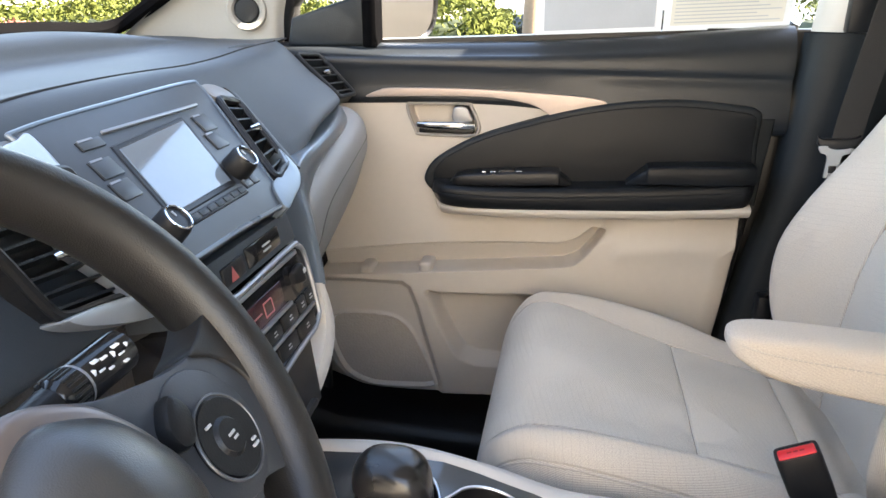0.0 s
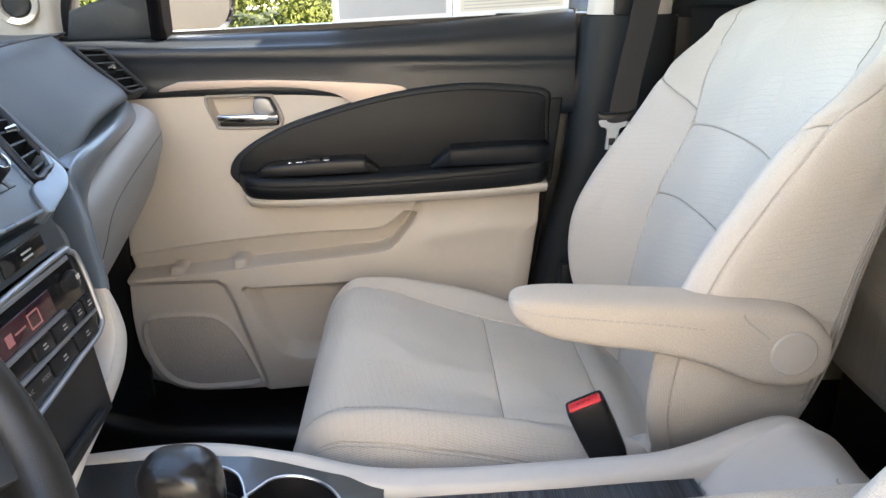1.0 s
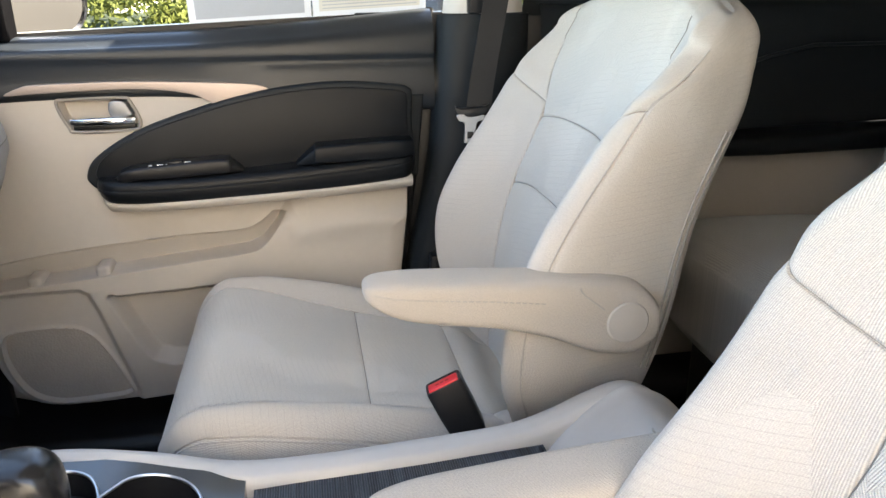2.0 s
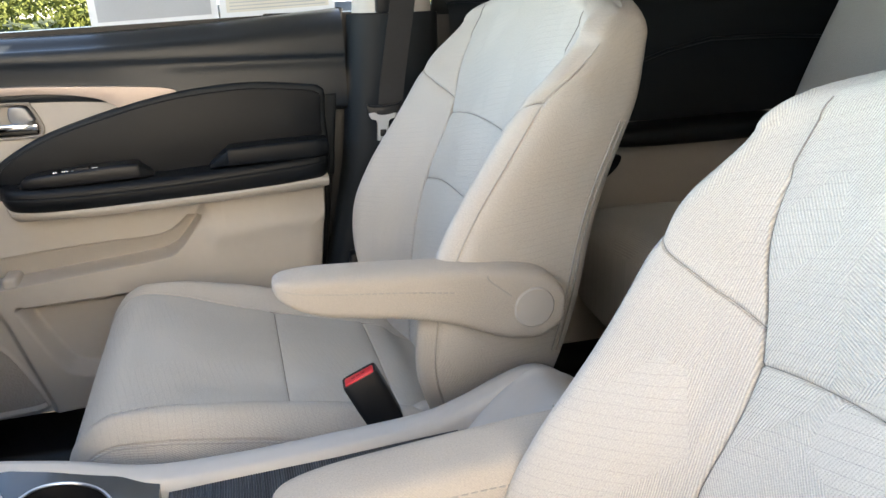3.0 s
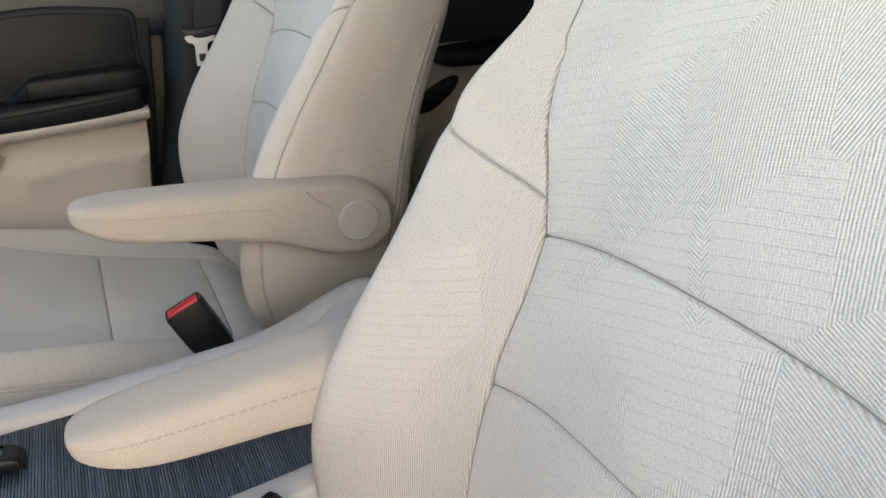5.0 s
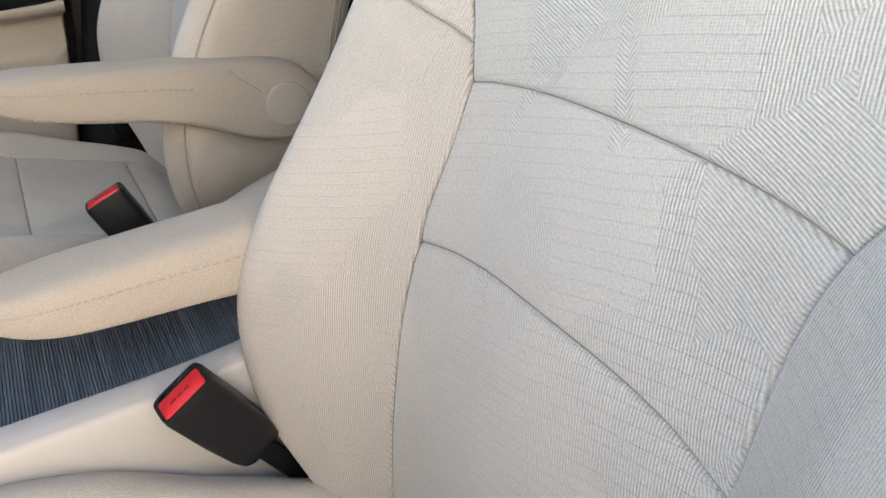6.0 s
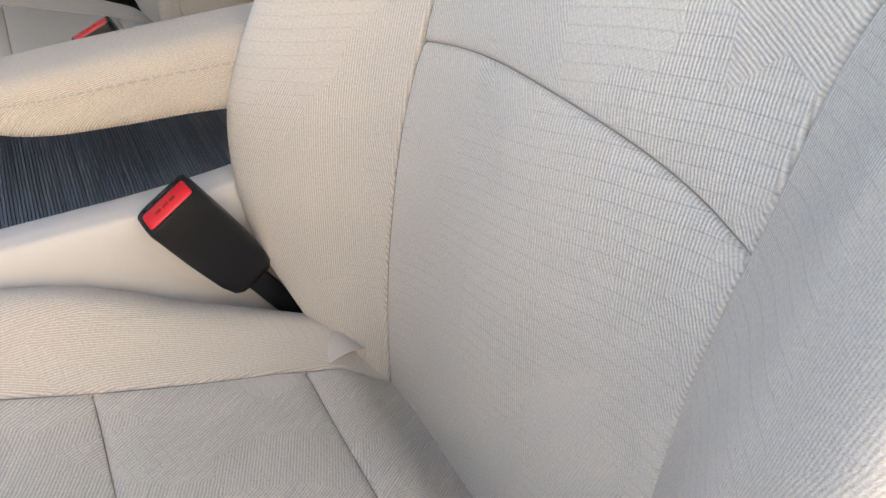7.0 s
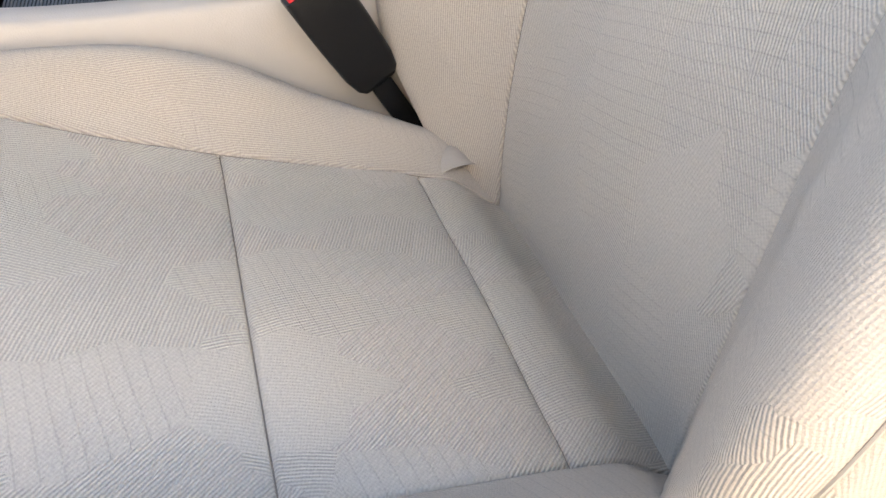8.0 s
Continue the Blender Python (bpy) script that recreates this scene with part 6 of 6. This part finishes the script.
def strap(pts, width, across, thick=0.0014):
    rows = []
    w = Vector(across).normalized() * width / 2
    c = spline(pts, 40)
    for p in c:
        p = Vector([float(q) for q in p])
        rows.append([p - w, p + w, p + w + Vector((0, thick, 0)), p - w + Vector((0, thick, 0))])
    bm = sheet(np.array([[tuple(q) for q in r] for r in rows]), closed=True)
    bmesh.ops.recalc_face_normals(bm, faces=bm.faces)
    return bm


belt = thing("seat_belt", "dark grey seat belt hanging from the centre pillar", "seat belt")
part("webbing", strap([(0.470, 0.700, 1.16), (0.450, 0.708, 1.0), (0.432, 0.712, 0.88), (0.408, 0.700, 0.76), (0.398, 0.690, 0.70)], 0.047, (1, 0.15, 0.02)), WEB, belt)
part("lower_webbing", strap([(0.402, 0.700, 0.70), (0.392, 0.712, 0.62), (0.370, 0.735, 0.52), (0.345, 0.760, 0.42), (0.335, 0.775, 0.30)], 0.046, (0.7, 0.6, 0.1)), WEB, belt)
SHIFT = Matrix.Translation((-0.014, 0.0, 0.006))
tg = part("tongue", turn(plate(spline([(0.376, 0.697), (0.424, 0.694), (0.420, 0.686), (0.408, 0.680), (0.407, 0.650), (0.402, 0.646), (0.388, 0.646), (0.385, 0.650), (0.386, 0.680), (0.376, 0.686)], 50, True).tolist(), 0.683, 0.686, 0.0008, 1), SHIFT), STEEL, belt, "bare steel tongue")
part("tongue_hole", turn(box(0.391, 0.402, 0.6815, 0.684, 0.654, 0.666, 0.001), SHIFT), BLACK, tg)
part("tongue_head", turn(bar([(0.370, 0.690, 0.706), (0.378, 0.690, 0.700), (0.400, 0.689, 0.699), (0.424, 0.689, 0.702), (0.432, 0.690, 0.708)], [(0.004, 0.006), (0.006, 0.008), (0.0075, 0.009), (0.006, 0.008), (0.004, 0.006)]), SHIFT), BLACK, tg)
part("anchor", box(0.318, 0.345, 0.74, 0.775, 0.33, 0.42, 0.006), BLACK, belt)


# ---------------------------------------------------------------- outside
def ground_mat():
    m = mat("concrete", (0.32, 0.295, 0.265), 0.9, vary=0.2, scale=4, bump=0.6, bscale=120, spec=0.05)
    return m


gb = bmesh.new()
bmesh.ops.create_grid(gb, x_segments=2, y_segments=2, size=400)
structure("ground", turn(gb, Matrix.Translation((0, 0, -0.55))), ground_mat(), "sunlit pale concrete paving", "ground")

wallm = mat("stucco", (0.56, 0.515, 0.455), 0.9, vary=0.08, scale=3, bump=0.5, bscale=60)
structure("road", box(-60, 60, 0.95, 9.5, -0.56, -0.535, 0.004), mat("road_asphalt", (0.036, 0.032, 0.027), 0.9, vary=0.25, scale=2, bump=0.6, bscale=90, spec=0.02), "sunlit asphalt lane beside the car", "road")
# Unseen wall added to bounce warm sunlight through the open driver door.
structure("unseen_bounce_wall", turn(box(-3.2, 3.6, -0.3, 0.0, -0.55, 2.8, 0.02), Matrix.Translation((1.2, -4.1, 0)) @ Matrix.Rotation(math.atan2(-0.6, 0.8), 4, "Z")), wallm, "plain beige stucco wall added out of view to bounce sunlight in", "wall")
# Stub of wall, out of view, added to keep sun off the driver side.
structure("unseen_shade_wall", box(3.1, 3.4, -2.6, -1.15, -0.55, 4.2, 0.02), wallm, "plain beige stucco wall added out of view to shade the paving", "wall")
# door mirror
mir = thing("door_mirror", "black door mirror with clear glass outside the passenger window", "wing mirror")
MF = Matrix.Translation((-0.377, 1.02, 0.905)) @ Matrix.Rotation(radians(-29), 4, "Z") @ Matrix.Rotation(radians(4.5), 4, "Y") @ frame_of((0, 0, 0), (0, 0, 1))


def mirror_outline(k, h):
    """The rounded outline of the mirror, its lower outer corner drawn in."""
    pts = []
    for q in np.linspace(0, 2 * math.pi, 48, endpoint=False):
        a = 0.095 * math.copysign(abs(math.cos(q)) ** 0.55, math.cos(q))
        b = 0.076 * math.copysign(abs(math.sin(q)) ** 0.55, math.sin(q))
        b *= 1 - 0.22 * max(0, a / 0.095) ** 2 * (b < 0)
        pts.append(MF @ Vector((a * k, b * k, h)))
    return pts


hb = sheet(np.array([[tuple(q) for q in mirror_outline(k, h)] for k, h in ((1.0, -0.004), (1.0, 0.004), (1.045, 0.006), (1.09, 0.0), (1.12, -0.03), (1.0, -0.07), (0.7, -0.10), (0.1, -0.115))]), closed=True)
bmesh.ops.recalc_face_normals(hb, faces=hb.faces)
part("housing", hb, GLOSS, mir)
mg = bmesh.new()
mg.faces.new([mg.verts.new(q) for q in mirror_outline(1.0, 0.0)])
part("mirror_glass", mg, MIRROR, mir)
part("mirror_foot", bar([(-0.46, 0.86, 0.86), (-0.45, 0.93, 0.87), (-0.42, 0.985, 0.885)], [(0.03, 0.03), (0.03, 0.025), (0.03, 0.025)]), GLOSS, mir)

# hedges of many small leaves
LEAF = mat("hedge_leaf", (0.062, 0.072, 0.016), 0.7, vary=0.45, scale=6, spec=0.1)
LEAF_RED = mat("red_leaf", (0.12, 0.040, 0.028), 0.7, vary=0.4, scale=6)


def hedge(x0, x1, y0, y1, z1, count, seed, m, label):
    rng = np.random.default_rng(seed)
    h = tagged(new("hedge"), label, "hedge", "hedges", "stuff")
    vs, fs = [], []
    for i in range(count):
        p = np.array((rng.uniform(x0, x1), rng.uniform(y0, y1), rng.uniform(-0.5, z1)))
        side = rng.integers(0, 3)
        if side == 2:
            p[0] = x1 + rng.normal(0, 0.05)
        bulge = 0.025 * math.sin(p[0] * 3.1 + seed) + 0.025 * math.sin(p[0] * 7.3)
        if side == 0:
            p[2] = z1 + bulge + rng.normal(0, 0.04)
        elif side == 1:
            p[1] = y0 + bulge + rng.normal(0, 0.05)
        a, b = rng.normal(0, 1, 3), rng.normal(0, 1, 3)
        a /= np.linalg.norm(a)
        b -= a * (a @ b)
        b /= np.linalg.norm(b)
        s = rng.uniform(0.010, 0.022)
        k = len(vs)
        vs += [tuple(p - a * s), tuple(p + b * s * 0.5), tuple(p + a * s), tuple(p - b * s * 0.5)]
        fs.append((k, k + 1, k + 2, k + 3))
    me = bpy.data.meshes.new("leaves")
    me.from_pydata(vs, [], fs)
    me.materials.append(m)
    lv = new("leaves", me)
    lv.parent = h
    # Dark solid box stands for the shade inside the foliage.
    part("core", box(x0 + 0.05, x1 - 0.06, y0 + 0.07, y1, -0.55, z1 - 0.06, 0.05), mat("hedge_inner_shade", (0.02, 0.03, 0.01), 0.9), h)
    return h


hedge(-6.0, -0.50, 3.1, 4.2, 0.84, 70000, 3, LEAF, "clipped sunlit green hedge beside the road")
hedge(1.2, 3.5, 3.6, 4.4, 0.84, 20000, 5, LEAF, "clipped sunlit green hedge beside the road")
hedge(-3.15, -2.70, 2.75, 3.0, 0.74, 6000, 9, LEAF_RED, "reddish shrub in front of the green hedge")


def parked_car(x, y):
    """A white car parked across the lane, side on."""
    c = thing("parked_car", "white car with dark lower cladding parked beyond the hedge", "car", m=Matrix.Translation((x, y, -0.55)))
    white = mat("white_paint", (0.78, 0.78, 0.77), 0.25, vary=0.02, coat=0.5)
    side = spline([(-2.2, 0.55), (-2.15, 0.85), (-1.2, 1.02), (-0.55, 1.50), (0.4, 1.62), (1.6, 1.55), (2.15, 1.05), (2.2, 0.6), (1.9, 0.42), (-1.9, 0.42)], 80, True).tolist()
    part("body", plate(side, -0.9, 0.9, 0.10, 4), white, c)
    part("cladding", plate([(-2.18, 0.30), (-2.2, 0.62), (2.2, 0.66), (2.18, 0.30)], -0.925, 0.9, 0.03, 2), BLACK, c)
    for q in ([(-1.02, 1.06), (-0.72, 1.31), (0.28, 1.36), (0.28, 1.08)], [(0.36, 1.08), (0.36, 1.36), (1.35, 1.34), (1.70, 1.10)]):
        part("side_window", plate(q, -0.912, -0.8, 0.01, 2), GLOSS, c)
    for q in (-1.35, 1.35):
        w = part("wheel", disc((q, -0.80, 0.34), (0, -1, 0), [(0.34, -0.12), (0.34, 0.12), (0.31, 0.14), (0.22, 0.145)], 40), BLACK, c)
        part("rim", disc((q, -0.80, 0.34), (0, -1, 0), [(0.22, 0.10), (0.22, 0.146), (0.10, 0.13), (0.02, 0.14)], 24), SILVER, w)
    return c


parked_car(0.1, 6.6)
palm = thing("tree_trunk", "pale brown bare tree trunk beyond the lane", "tree")
part("trunk", tube([(-0.37, 5.0, -0.6), (-0.36, 5.0, 0.6), (-0.33, 5.02, 1.6), (-0.34, 5.0, 4.0)], [0.09, 0.070, 0.062, 0.06], 16), mat("bark", (0.24, 0.16, 0.10), 0.9, vary=0.3, scale=8, bump=1.0, bscale=40), palm)
